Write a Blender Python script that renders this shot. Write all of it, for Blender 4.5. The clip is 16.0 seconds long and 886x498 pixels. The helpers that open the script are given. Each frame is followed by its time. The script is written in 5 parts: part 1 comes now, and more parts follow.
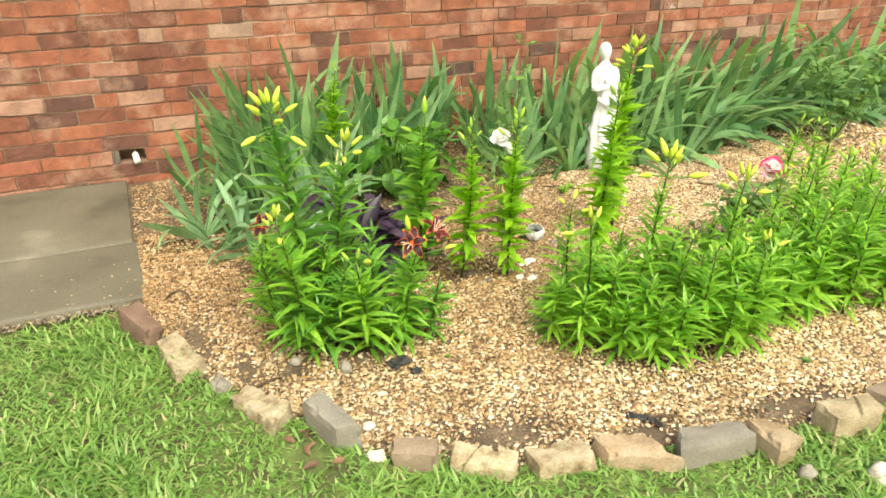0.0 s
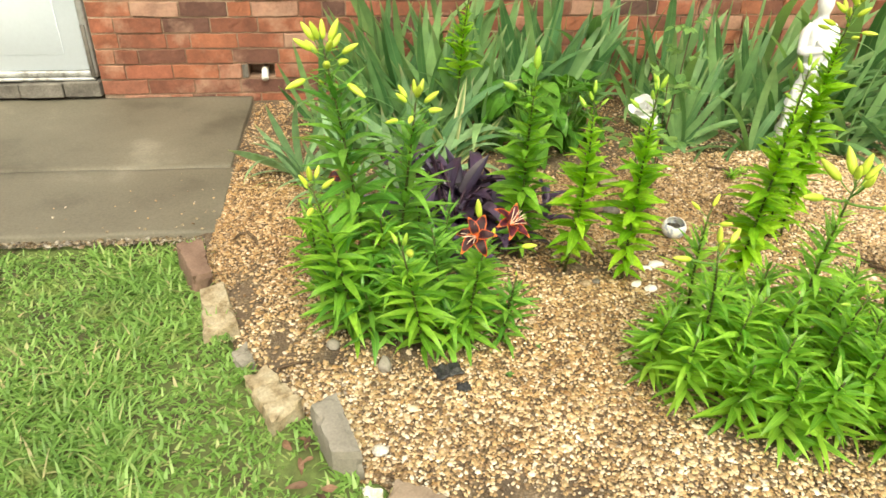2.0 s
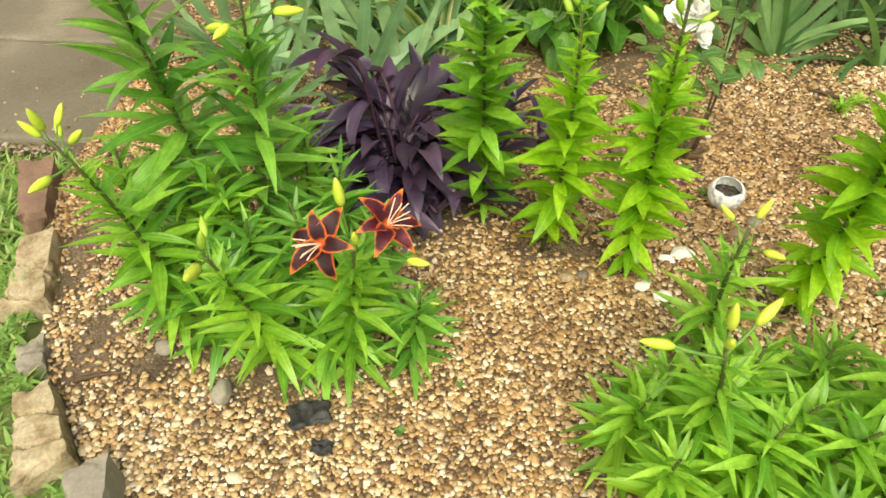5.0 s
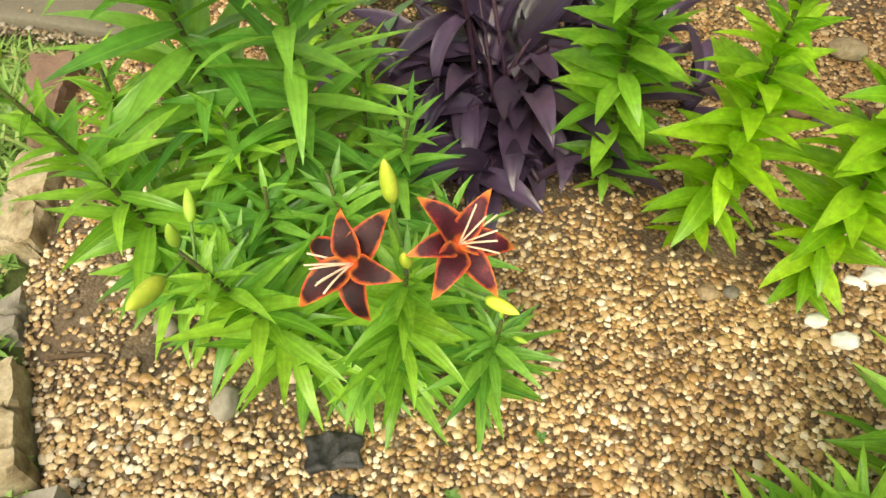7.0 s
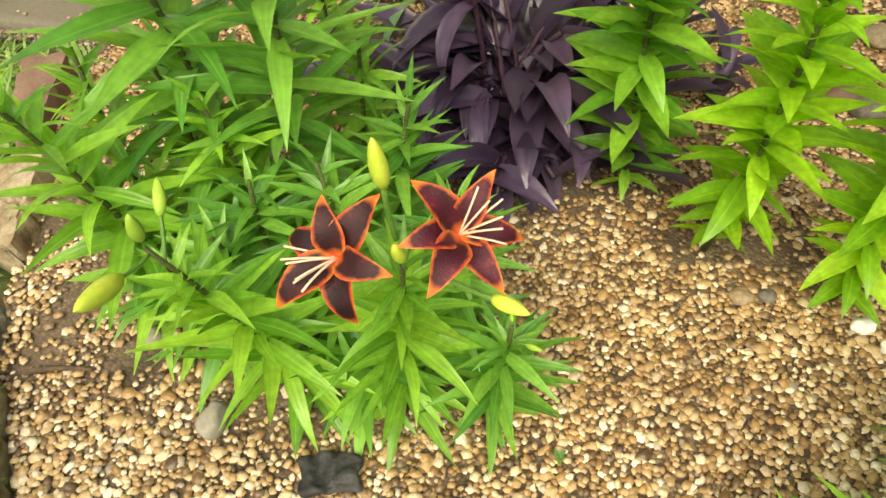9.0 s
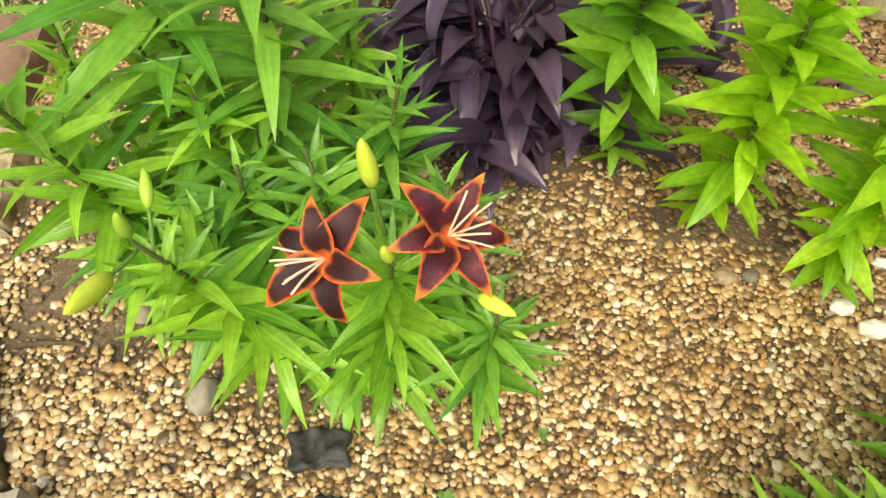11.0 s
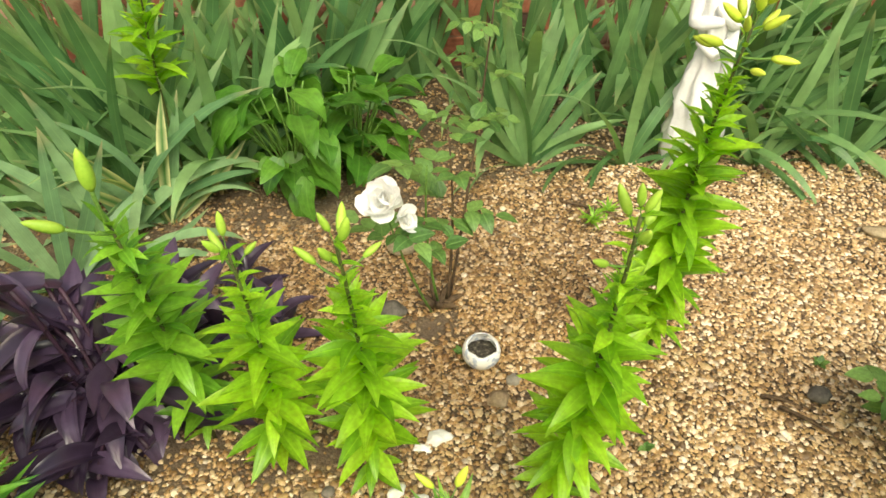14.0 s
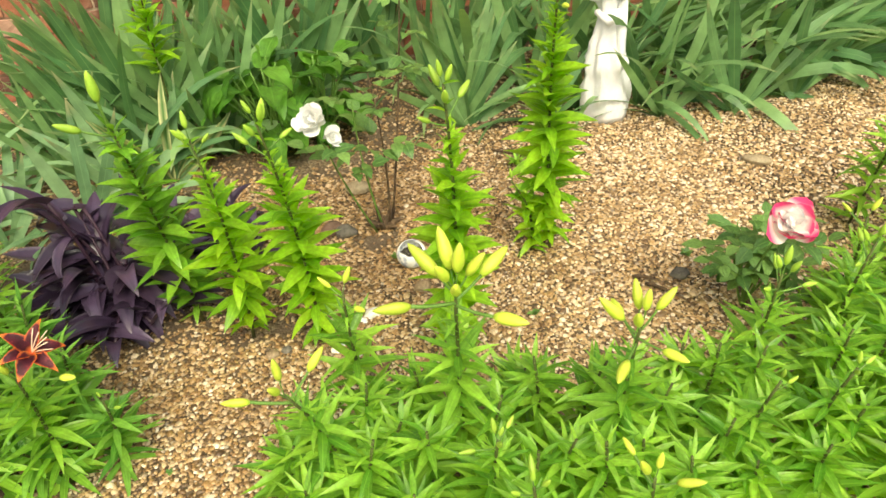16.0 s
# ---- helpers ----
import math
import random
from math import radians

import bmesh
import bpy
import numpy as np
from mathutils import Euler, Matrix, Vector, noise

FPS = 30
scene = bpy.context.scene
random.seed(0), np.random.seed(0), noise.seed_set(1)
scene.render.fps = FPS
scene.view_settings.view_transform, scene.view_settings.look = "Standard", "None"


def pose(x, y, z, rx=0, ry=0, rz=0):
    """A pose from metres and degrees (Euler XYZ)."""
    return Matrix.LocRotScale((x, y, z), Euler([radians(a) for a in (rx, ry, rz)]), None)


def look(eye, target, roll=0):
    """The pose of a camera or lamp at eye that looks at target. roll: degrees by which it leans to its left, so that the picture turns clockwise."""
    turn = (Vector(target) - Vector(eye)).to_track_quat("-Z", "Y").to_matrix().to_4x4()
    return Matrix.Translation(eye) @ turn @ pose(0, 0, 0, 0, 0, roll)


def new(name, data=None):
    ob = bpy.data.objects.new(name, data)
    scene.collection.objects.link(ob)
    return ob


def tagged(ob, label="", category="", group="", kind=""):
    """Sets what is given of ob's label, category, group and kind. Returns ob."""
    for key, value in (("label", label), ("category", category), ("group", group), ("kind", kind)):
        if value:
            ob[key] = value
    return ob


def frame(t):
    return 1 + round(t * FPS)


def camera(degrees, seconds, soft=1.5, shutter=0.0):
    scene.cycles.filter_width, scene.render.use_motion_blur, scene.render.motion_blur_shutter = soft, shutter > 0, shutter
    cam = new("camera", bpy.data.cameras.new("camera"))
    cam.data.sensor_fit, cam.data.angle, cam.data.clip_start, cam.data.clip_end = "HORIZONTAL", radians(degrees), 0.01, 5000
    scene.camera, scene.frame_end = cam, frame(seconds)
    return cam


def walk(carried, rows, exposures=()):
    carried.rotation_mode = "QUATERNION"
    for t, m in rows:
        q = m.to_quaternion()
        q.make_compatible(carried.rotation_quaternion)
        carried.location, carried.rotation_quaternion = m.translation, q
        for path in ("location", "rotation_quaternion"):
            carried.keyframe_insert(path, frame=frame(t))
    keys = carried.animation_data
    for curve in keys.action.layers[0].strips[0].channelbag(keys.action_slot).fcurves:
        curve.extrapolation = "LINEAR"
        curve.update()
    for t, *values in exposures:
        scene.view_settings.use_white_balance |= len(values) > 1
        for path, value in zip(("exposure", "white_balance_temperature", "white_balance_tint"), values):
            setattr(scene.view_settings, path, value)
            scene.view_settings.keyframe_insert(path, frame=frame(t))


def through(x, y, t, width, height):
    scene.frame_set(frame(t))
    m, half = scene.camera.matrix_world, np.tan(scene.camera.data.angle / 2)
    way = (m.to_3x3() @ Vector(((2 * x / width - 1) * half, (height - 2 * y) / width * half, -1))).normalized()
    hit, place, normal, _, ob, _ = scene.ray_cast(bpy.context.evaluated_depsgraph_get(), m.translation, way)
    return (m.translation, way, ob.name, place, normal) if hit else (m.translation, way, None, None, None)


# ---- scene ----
SKY, SUN = 0.118, 1.75
EXPOSURES = [(0.0, 1.05, 7000, 0.0), (3.0, 0.87, 7200, 0.0), (7.0, 0.79, 7500, 0.0), (11.0, 0.82, 7600, 0.0), (12.5, 0.87, 7450, 0.0), (14.0, 0.74, 7350, 0.0), (16.0, 0.84, 7450, 0.0)]

# ---------------------------------------------------------------- camera
cam = camera(63.2, 16.0, soft=1.6)
PATH = [
    (0, (-1.179, 0.075, 1.305), (-0.461, 1.726, 0.435), 0.1),
    (0.5, (-1.076, 0.018, 1.291), (-0.554, 1.692, 0.328), 0.4),
    (1, (-0.949, 0.128, 1.261), (-0.52, 1.786, 0.228), 1.9),
    (1.5, (-0.875, 0.347, 1.237), (-0.45, 1.924, 0.083), 2.7),
    (1.8, (-0.819, 0.415, 1.244), (-0.473, 2.006, 0.083), 2.5),
    (2, (-0.748, 0.444, 1.257), (-0.545, 2.131, 0.202), 1.5),
    (2.5, (-0.583, 0.478, 1.288), (-0.502, 2.208, 0.289), 1.2),
    (3, (-0.505, 0.52, 1.264), (-0.426, 2.204, 0.187), -0.3),
    (3.2, (-0.485, 0.564, 1.253), (-0.414, 2.226, 0.143), -0.2),
    (5.3, (-0.291, 1.279, 1.026), (-0.424, 2.643, -0.43), 0.9),
    (5.5, (-0.32, 1.358, 0.986), (-0.502, 2.664, -0.517), 0.9),
    (6, (-0.347, 1.467, 0.93), (-0.58, 2.731, -0.602), 2.2),
    (6.5, (-0.346, 1.504, 0.908), (-0.605, 2.739, -0.645), 1.1),
    (7, (-0.337, 1.519, 0.896), (-0.616, 2.729, -0.672), -0.1),
    (7.5, (-0.329, 1.523, 0.894), (-0.614, 2.734, -0.672), -0.4),
    (8, (-0.301, 1.505, 0.929), (-0.636, 2.767, -0.587), -4.8),
    (8.5, (-0.293, 1.473, 0.896), (-0.656, 2.739, -0.609), -5.4),
    (8.7, (-0.318, 1.517, 0.848), (-0.685, 2.765, -0.671), -3.8),
    (10.8, (-0.349, 1.629, 0.768), (-0.633, 2.797, -0.831), -0.4),
    (11, (-0.336, 1.588, 0.847), (-0.618, 2.714, -0.781), -0.9),
    (11.5, (-0.273, 1.467, 1.016), (-0.332, 2.703, -0.556), 3.4),
    (12, (-0.178, 1.269, 1.163), (-0.142, 2.682, -0.252), 1.6),
    (12.5, (-0.109, 1.155, 1.239), (0.055, 2.703, -0.017), 0.0),
    (13, (-0.059, 1.314, 1.22), (0.207, 2.884, 0.011), 1.1),
    (13.5, (-0.029, 1.442, 1.205), (0.295, 2.964, -0.052), 1.6),
    (14, (-0.017, 1.484, 1.188), (0.31, 2.979, -0.099), 1.7),
    (14.5, (-0.01, 1.499, 1.2), (0.334, 3.012, -0.061), 1.2),
    (15, (0.02, 1.428, 1.218), (0.391, 2.977, 0.008), -0.4),
    (15.5, (0.061, 1.147, 1.252), (0.371, 2.736, 0.077), -1.6),
    (16, (0.129, 0.954, 1.242), (0.382, 2.51, 0.01), -3.0),
]
walk(cam, [(t, look(eye, target, roll)) for t, eye, target, roll in PATH], EXPOSURES)

# ---------------------------------------------------------------- world and light: bright overcast day
world = bpy.data.worlds.new("overcast_sky")
scene.world = world
world.use_nodes = True
wn = world.node_tree
sky = wn.nodes.new("ShaderNodeTexSky")
sky.sky_type = "NISHITA"
sky.sun_disc = False
sky.sun_elevation, sky.sun_rotation = radians(53), radians(200)
sky.dust_density, sky.air_density = 6.0, 1.2
wn.links.new(sky.outputs[0], wn.nodes["Background"].inputs[0])
wn.nodes["Background"].inputs[1].default_value = SKY
sun = new("sun", bpy.data.lights.new("sun", "SUN"))
sun.data.energy, sun.data.angle, sun.data.color = SUN, radians(28), (1.0, 0.95, 0.87)
sun.matrix_world = pose(0, 0, 8, 37, 0, 20)

rng = np.random.default_rng(7)
rnd = random.Random(11)


# ---------------------------------------------------------------- helpers for building
def thing(name, at, label, category, group="", kind=""):
    ob = new(name)
    ob.empty_display_size = 0.05
    ob.location = at
    return tagged(ob, label, category, group, kind)


def as_mesh(bm, name, smooth=True):
    me = bpy.data.meshes.new(name)
    bm.to_mesh(me)
    bm.free()
    if smooth:
        me.shade_smooth()
    return me


def part(name, mesh, material, parent, label="", m=None, smooth=True):
    """Links a bmesh or a shared mesh as one object under a thing; m is in the parent's space."""
    me = as_mesh(mesh, name, smooth) if isinstance(mesh, bmesh.types.BMesh) else mesh
    if not me.materials:
        me.materials.append(material)
    ob = new(name, me)
    ob.parent = parent
    if m is not None:
        ob.matrix_basis = m
    return tagged(ob, label)


def solid(name, mesh, material, label, category, group="", kind="", m=None, smooth=True):
    ob = part(name, mesh, material, None, "", m, smooth)
    return tagged(ob, label, category, group, kind)


def box(bm, x0, y0, z0, x1, y1, z1, bevel=0.0, jitter=0.0):
    made = bmesh.ops.create_cube(bm, size=1)["verts"]
    bmesh.ops.scale(bm, vec=(x1 - x0, y1 - y0, z1 - z0), verts=made)
    bmesh.ops.translate(bm, vec=((x0 + x1) / 2, (y0 + y1) / 2, (z0 + z1) / 2), verts=made)
    if jitter:
        for v in made:
            v.co += Vector([rnd.uniform(-jitter, jitter) for _ in range(3)])
    if bevel:
        edges = list({e for v in made for e in v.link_edges})
        bmesh.ops.bevel(bm, geom=edges, offset=bevel, segments=1, affect="EDGES", profile=0.6)
    return bm


def tube(bm, points, radii, sides=6):
    """A tapered tube through points."""
    pts = [Vector(p) for p in points]
    rings = []
    for i, p in enumerate(pts):
        d = (pts[min(i + 1, len(pts) - 1)] - pts[max(i - 1, 0)]).normalized()
        a = d.orthogonal().normalized() if i == 0 else (rings_a - d * rings_a.dot(d)).normalized()
        rings_a = a
        b = d.cross(a)
        rings.append([bm.verts.new(p + radii[i] * (math.cos(2 * math.pi * k / sides) * a + math.sin(2 * math.pi * k / sides) * b)) for k in range(sides)])
    for r0, r1 in zip(rings, rings[1:]):
        for k in range(sides):
            bm.faces.new((r0[k], r0[(k + 1) % sides], r1[(k + 1) % sides], r1[k]))
    bm.faces.new(rings[0][::-1])
    bm.faces.new(rings[-1])
    return bm


def bend(p0, p2, bow=(0, 0, 0), n=7):
    """Points on a bowed line from p0 to p2."""
    a, c = Vector(p0), Vector(p2)
    b = (a + c) / 2 + Vector(bow)
    return [a * (1 - s) ** 2 + b * 2 * s * (1 - s) + c * s * s for s in (i / (n - 1) for i in range(n))]


def aim(at, azimuth, lift, size=1.0, roll=0.0, wide=1.0):
    """A pose whose y axis points to the azimuth (degrees) and rises by lift degrees."""
    return pose(*at, 0, 0, azimuth - 90) @ pose(0, 0, 0, lift) @ pose(0, 0, 0, 0, roll) @ Matrix.Diagonal((size * wide, size, size, 1))


def blade(width, droop, fold=0.25, tip=0.65, rows=7, base=0.35, wave=0.0, taper=1.7):
    """A leaf of length 1 along y that bends down by droop (radians) towards its tip; UV runs across and along."""
    bm = bmesh.new()
    uv = bm.loops.layers.uv.new("UVMap")
    y = z = 0.0
    grid = []
    for i in range(rows + 1):
        s = i / rows
        w = width * (base + (1 - base) * min(1, s / 0.35) ** 0.7) * (1 - max(0, (s - tip) / (1 - tip)) ** taper * 0.985)
        a = -droop * s ** 1.4
        if i:
            y += math.cos(a) / rows
            z += math.sin(a) / rows
        lift = abs(w) * fold
        dz = wave * math.sin(s * 9.0)
        grid.append([(bm.verts.new((k * w, y, z + (lift if k else 0) + dz * k)), k, s) for k in (-1, 0, 1)])
    for r0, r1 in zip(grid, grid[1:]):
        for k in (0, 1):
            q = (r0[k], r0[k + 1], r1[k + 1], r1[k])
            f = bm.faces.new([v[0] for v in q])
            for loop, v in zip(f.loops, q):
                loop[uv].uv = (v[1] * 0.5 + 0.5, v[2])
    return bm


# ---------------------------------------------------------------- materials
def nodes_of(name):
    m = bpy.data.materials.new(name)
    m.use_nodes = True
    t = m.node_tree
    return m, t, t.nodes["Principled BSDF"]


def node(t, kind, **sets):
    n = t.nodes.new(kind)
    for key, value in sets.items():
        if key in n.inputs:
            n.inputs[key].default_value = value
    return n


def ramp(t, source, stops):
    r = t.nodes.new("ShaderNodeValToRGB")
    e = r.color_ramp.elements
    while len(e) < len(stops):
        e.new(0.5)
    for el, (p, c) in zip(e, stops):
        el.position, el.color = p, (*c, 1)
    t.links.new(source, r.inputs[0])
    return r.outputs[0]


def mixed(t, kind, fac, a, b):
    n = t.nodes.new("ShaderNodeMix")
    n.data_type, n.blend_type = "RGBA", kind
    for sock, v in ((n.inputs["Factor"], fac), (n.inputs["A"], a), (n.inputs["B"], b)):
        if isinstance(v, bpy.types.NodeSocket):
            t.links.new(v, sock)
        else:
            sock.default_value = v if isinstance(v, float) else (*v, 1)
    return n.outputs["Result"]


def noise_of(t, scale, detail=4.0, rough=0.55, space="Object"):
    co = t.nodes.new("ShaderNodeTexCoord")
    n = node(t, "ShaderNodeTexNoise", Scale=scale, Detail=detail, Roughness=rough)
    t.links.new(co.outputs[space], n.inputs["Vector"])
    return n.outputs["Fac"]


def relief(t, bsdf, source, strength, distance):
    b = node(t, "ShaderNodeBump", Strength=strength, Distance=distance)
    t.links.new(source, b.inputs["Height"])
    t.links.new(b.outputs[0], bsdf.inputs["Normal"])


def rough_material(name, stops, big, small, rough, bump=0.5, depth=0.004, random_of=None, spread=0.0, grain=0.35, spec=0.4):
    """A rough surface: a colour ramp over broad noise, fine grain over it, relief from both, brightness varied by piece."""
    m, t, b = nodes_of(name)
    n1, n2 = noise_of(t, big, 6), noise_of(t, small, 5, 0.7)
    col = ramp(t, n1, stops)
    g = ramp(t, n2, [(0.3, (1 - grain,) * 3), (0.7, (1 + grain * 0.6,) * 3)])
    col = mixed(t, "MULTIPLY", 1.0, col, g)
    if random_of:
        src = t.nodes.new("ShaderNodeObjectInfo").outputs["Random"] if random_of == "object" else t.nodes.new("ShaderNodeNewGeometry").outputs["Random Per Island"]
        v = ramp(t, src, [(0.0, (1 - spread,) * 3), (1.0, (1 + spread,) * 3)])
        col = mixed(t, "MULTIPLY", 1.0, col, v)
    t.links.new(col, b.inputs["Base Color"])
    b.inputs["Roughness"].default_value = rough
    b.inputs["Specular IOR Level"].default_value = spec
    h = t.nodes.new("ShaderNodeMath")
    h.operation = "MULTIPLY_ADD"
    t.links.new(n2, h.inputs[0])
    h.inputs[1].default_value = 0.4
    t.links.new(n1, h.inputs[2])
    relief(t, b, h.outputs[0], bump, depth)
    return m


def leaf_material(name, dark, light, rib, gloss=0.42, through=0.35, ribs=5.0, random_of="object", tip=None, spread=0.3, band=0.045):
    """A leaf: long veins and midrib by UV, mottling, light passing through; each leaf differs a little."""
    m, t, b = nodes_of(name)
    uv = t.nodes.new("ShaderNodeUVMap")
    sep = t.nodes.new("ShaderNodeSeparateXYZ")
    t.links.new(uv.outputs[0], sep.inputs[0])
    src = t.nodes.new("ShaderNodeObjectInfo").outputs["Random"] if random_of == "object" else t.nodes.new("ShaderNodeNewGeometry").outputs["Random Per Island"]
    col = ramp(t, src, [(0.0, dark), (1.0, light)])
    blot = ramp(t, noise_of(t, 6.0, 3), [(0.3, (1 - spread,) * 3), (0.7, (1 + spread * 0.6,) * 3)])
    col = mixed(t, "MULTIPLY", 1.0, col, blot)
    wave = t.nodes.new("ShaderNodeMath")
    wave.operation = "SINE"
    mul = t.nodes.new("ShaderNodeMath")
    mul.operation = "MULTIPLY"
    mul.inputs[1].default_value = ribs * 6.283
    t.links.new(sep.outputs[0], mul.inputs[0])
    t.links.new(mul.outputs[0], wave.inputs[0])
    vein = ramp(t, wave.outputs[0], [(0.0, (0.96,) * 3), (1.0, (1.03,) * 3)])
    col = mixed(t, "MULTIPLY", 1.0, col, vein)
    mid = ramp(t, sep.outputs[0], [(0.5 - band, (0,) * 3), (0.5, (0.7 if band < 0.1 else 1.0,) * 3), (0.5 + band, (0,) * 3)])
    col = mixed(t, "MIX", mid, col, rib)
    if tip:
        end = ramp(t, sep.outputs[1], [(0.86, (0,) * 3), (1.0, (1,) * 3)])
        col = mixed(t, "MIX", end, col, tip)
    t.links.new(col, b.inputs["Base Color"])
    b.inputs["Roughness"].default_value = gloss
    b.inputs["Specular IOR Level"].default_value = 0.5
    relief(t, b, wave.outputs[0], 0.12, 0.006)
    tr = t.nodes.new("ShaderNodeBsdfTranslucent")
    bright = mixed(t, "MULTIPLY", 1.0, col, (1.5, 1.5, 0.8))
    t.links.new(bright, tr.inputs[0])
    mx = node(t, "ShaderNodeMixShader", Fac=through)
    t.links.new(b.outputs[0], mx.inputs[1])
    t.links.new(tr.outputs[0], mx.inputs[2])
    t.links.new(mx.outputs[0], t.nodes["Material Output"].inputs[0])
    return m


def node_noise(t, geo, scale):
    n = node(t, "ShaderNodeTexNoise", Scale=scale, Detail=8.0, Roughness=0.7)
    t.links.new(geo.outputs["Position"], n.inputs["Vector"])
    return n.outputs[0]


def brick_material(name, random_of):
    m, t, b = nodes_of(name)
    src = t.nodes.new("ShaderNodeObjectInfo").outputs["Random"] if random_of == "object" else t.nodes.new("ShaderNodeNewGeometry").outputs["Random Per Island"]
    col = ramp(t, src, [(0.0, (0.1, 0.058, 0.047)), (0.1, (0.19, 0.076, 0.048)), (0.35, (0.28, 0.1, 0.056)), (0.6, (0.375, 0.137, 0.07)),
                        (0.78, (0.34, 0.118, 0.07)), (0.92, (0.38, 0.18, 0.115)), (1.0, (0.45, 0.3, 0.22))])
    geo = t.nodes.new("ShaderNodeNewGeometry")
    n1 = node(t, "ShaderNodeTexNoise", Scale=14.0, Detail=5.0, Roughness=0.6)
    n2 = node(t, "ShaderNodeTexNoise", Scale=90.0, Detail=5.0, Roughness=0.7)
    n3 = node(t, "ShaderNodeTexNoise", Scale=5.5, Detail=6.0, Roughness=0.65)
    for n in (n1, n2, n3):
        t.links.new(geo.outputs["Position"], n.inputs["Vector"])
    col = mixed(t, "MULTIPLY", 1.0, col, ramp(t, n1.outputs[0], [(0.3, (0.56, 0.54, 0.54)), (0.7, (1.12, 1.1, 1.1))]))
    col = mixed(t, "MULTIPLY", 1.0, col, ramp(t, n2.outputs[0], [(0.3, (0.8,) * 3), (0.7, (1.12,) * 3)]))
    pale = ramp(t, n3.outputs[0], [(0.52, (0,) * 3), (0.7, (0.6,) * 3)])
    col = mixed(t, "MIX", pale, col, (0.52, 0.33, 0.23))
    paint = ramp(t, node_noise(t, geo, 3.1), [(0.655, (0,) * 3), (0.685, (0.8,) * 3)])
    col = mixed(t, "MIX", paint, col, (0.72, 0.7, 0.66))
    t.links.new(col, b.inputs["Base Color"])
    b.inputs["Roughness"].default_value = 0.85
    relief(t, b, n2.outputs[0], 0.5, 0.004)
    return m


MORTAR = rough_material("mortar", [(0.34, (0.19, 0.108, 0.07)), (0.5, (0.3, 0.2, 0.138)), (0.66, (0.5, 0.39, 0.285))], 2.6, 120, 0.95, 0.6, 0.003)
BRICK = brick_material("fired_brick", "object")
BRICK_FAR = brick_material("fired_brick_joined", "island")
CONCRETE = rough_material("weathered_concrete", [(0.25, (0.08, 0.07, 0.048)), (0.42, (0.14, 0.125, 0.09)), (0.6, (0.166, 0.149, 0.108)), (0.75, (0.25, 0.228, 0.172))], 2.6, 110, 0.62, 0.35, 0.002, grain=0.22)
SOIL = rough_material("gravelly_soil", [(0.3, (0.062, 0.045, 0.031)), (0.7, (0.165, 0.118, 0.078))], 9, 130, 0.95, 0.9, 0.006)


def gravelly(m):
    """Fine grit of many colours pressed into the soil."""
    t, b = m.node_tree, m.node_tree.nodes["Principled BSDF"]
    old = b.inputs["Base Color"].links[0].from_socket
    co = t.nodes.new("ShaderNodeTexCoord")
    cell = node(t, "ShaderNodeTexVoronoi", Scale=190.0)
    t.links.new(co.outputs["Object"], cell.inputs["Vector"])
    sep = t.nodes.new("ShaderNodeSeparateColor")
    t.links.new(cell.outputs["Color"], sep.inputs[0])
    grit = ramp(t, sep.outputs[0], [(0.0, (0.09, 0.06, 0.035)), (0.4, (0.24, 0.165, 0.085)), (0.75, (0.4, 0.3, 0.17)), (1.0, (0.56, 0.48, 0.36))])
    gap = ramp(t, cell.outputs["Distance"], [(0.35, (1,) * 3), (0.75, (0.42,) * 3)])
    patch = ramp(t, noise_of(t, 7.0, 4), [(0.44, (0.05,) * 3), (0.64, (0.65,) * 3)])
    col = mixed(t, "MIX", patch, old, mixed(t, "MULTIPLY", 1.0, grit, gap))
    t.links.new(col, b.inputs["Base Color"])
    relief(t, b, cell.outputs["Distance"], 0.5, -0.003)


gravelly(SOIL)
TURF = rough_material("turf_soil", [(0.32, (0.075, 0.06, 0.032)), (0.45, (0.085, 0.1, 0.032)), (0.7, (0.14, 0.2, 0.052))], 7, 60, 0.95, 0.8, 0.01)
WHITE_PAINT = rough_material("white_enamel", [(0.3, (0.66, 0.72, 0.77)), (0.7, (0.72, 0.78, 0.83))], 3, 60, 0.35, 0.05, 0.001, grain=0.03)
ALUMINIUM, _t, _b = nodes_of("brushed_aluminium")
_b.inputs["Roughness"].default_value = 0.5
_t.links.new(ramp(_t, noise_of(_t, 14, 6, 0.7), [(0.35, (0.2, 0.19, 0.17)), (0.5, (0.5, 0.5, 0.48)), (0.7, (0.66, 0.67, 0.67))]), _b.inputs["Base Color"])
_b.inputs["Metallic"].default_value = 0.5
relief(_t, _b, noise_of(_t, 200), 0.1, 0.001)
PLASTER = rough_material("white_plaster", [(0.3, (0.76, 0.77, 0.78)), (0.7, (0.87, 0.88, 0.89))], 9, 90, 0.7, 0.35, 0.003, grain=0.08)
PVC = rough_material("white_plastic", [(0.3, (0.72, 0.7, 0.64)), (0.7, (0.8, 0.79, 0.74))], 20, 90, 0.4, 0.05, 0.001, grain=0.08)
LEAF_DARK, LEAF_LIGHT, LEAF_RIB = (0.125, 0.32, 0.032), (0.36, 0.635, 0.075), (0.32, 0.57, 0.09)
DEEP_DARK, DEEP_LIGHT, DEEP_RIB = (0.085, 0.265, 0.038), (0.27, 0.53, 0.082), (0.23, 0.45, 0.095)
LILY = leaf_material("lily_leaf", LEAF_DARK, LEAF_LIGHT, LEAF_RIB, 0.32, 0.4, 3.0)
LILY_DEEP = leaf_material("deep_lily_leaf", DEEP_DARK, DEEP_LIGHT, DEEP_RIB, 0.32, 0.35, 3.0)
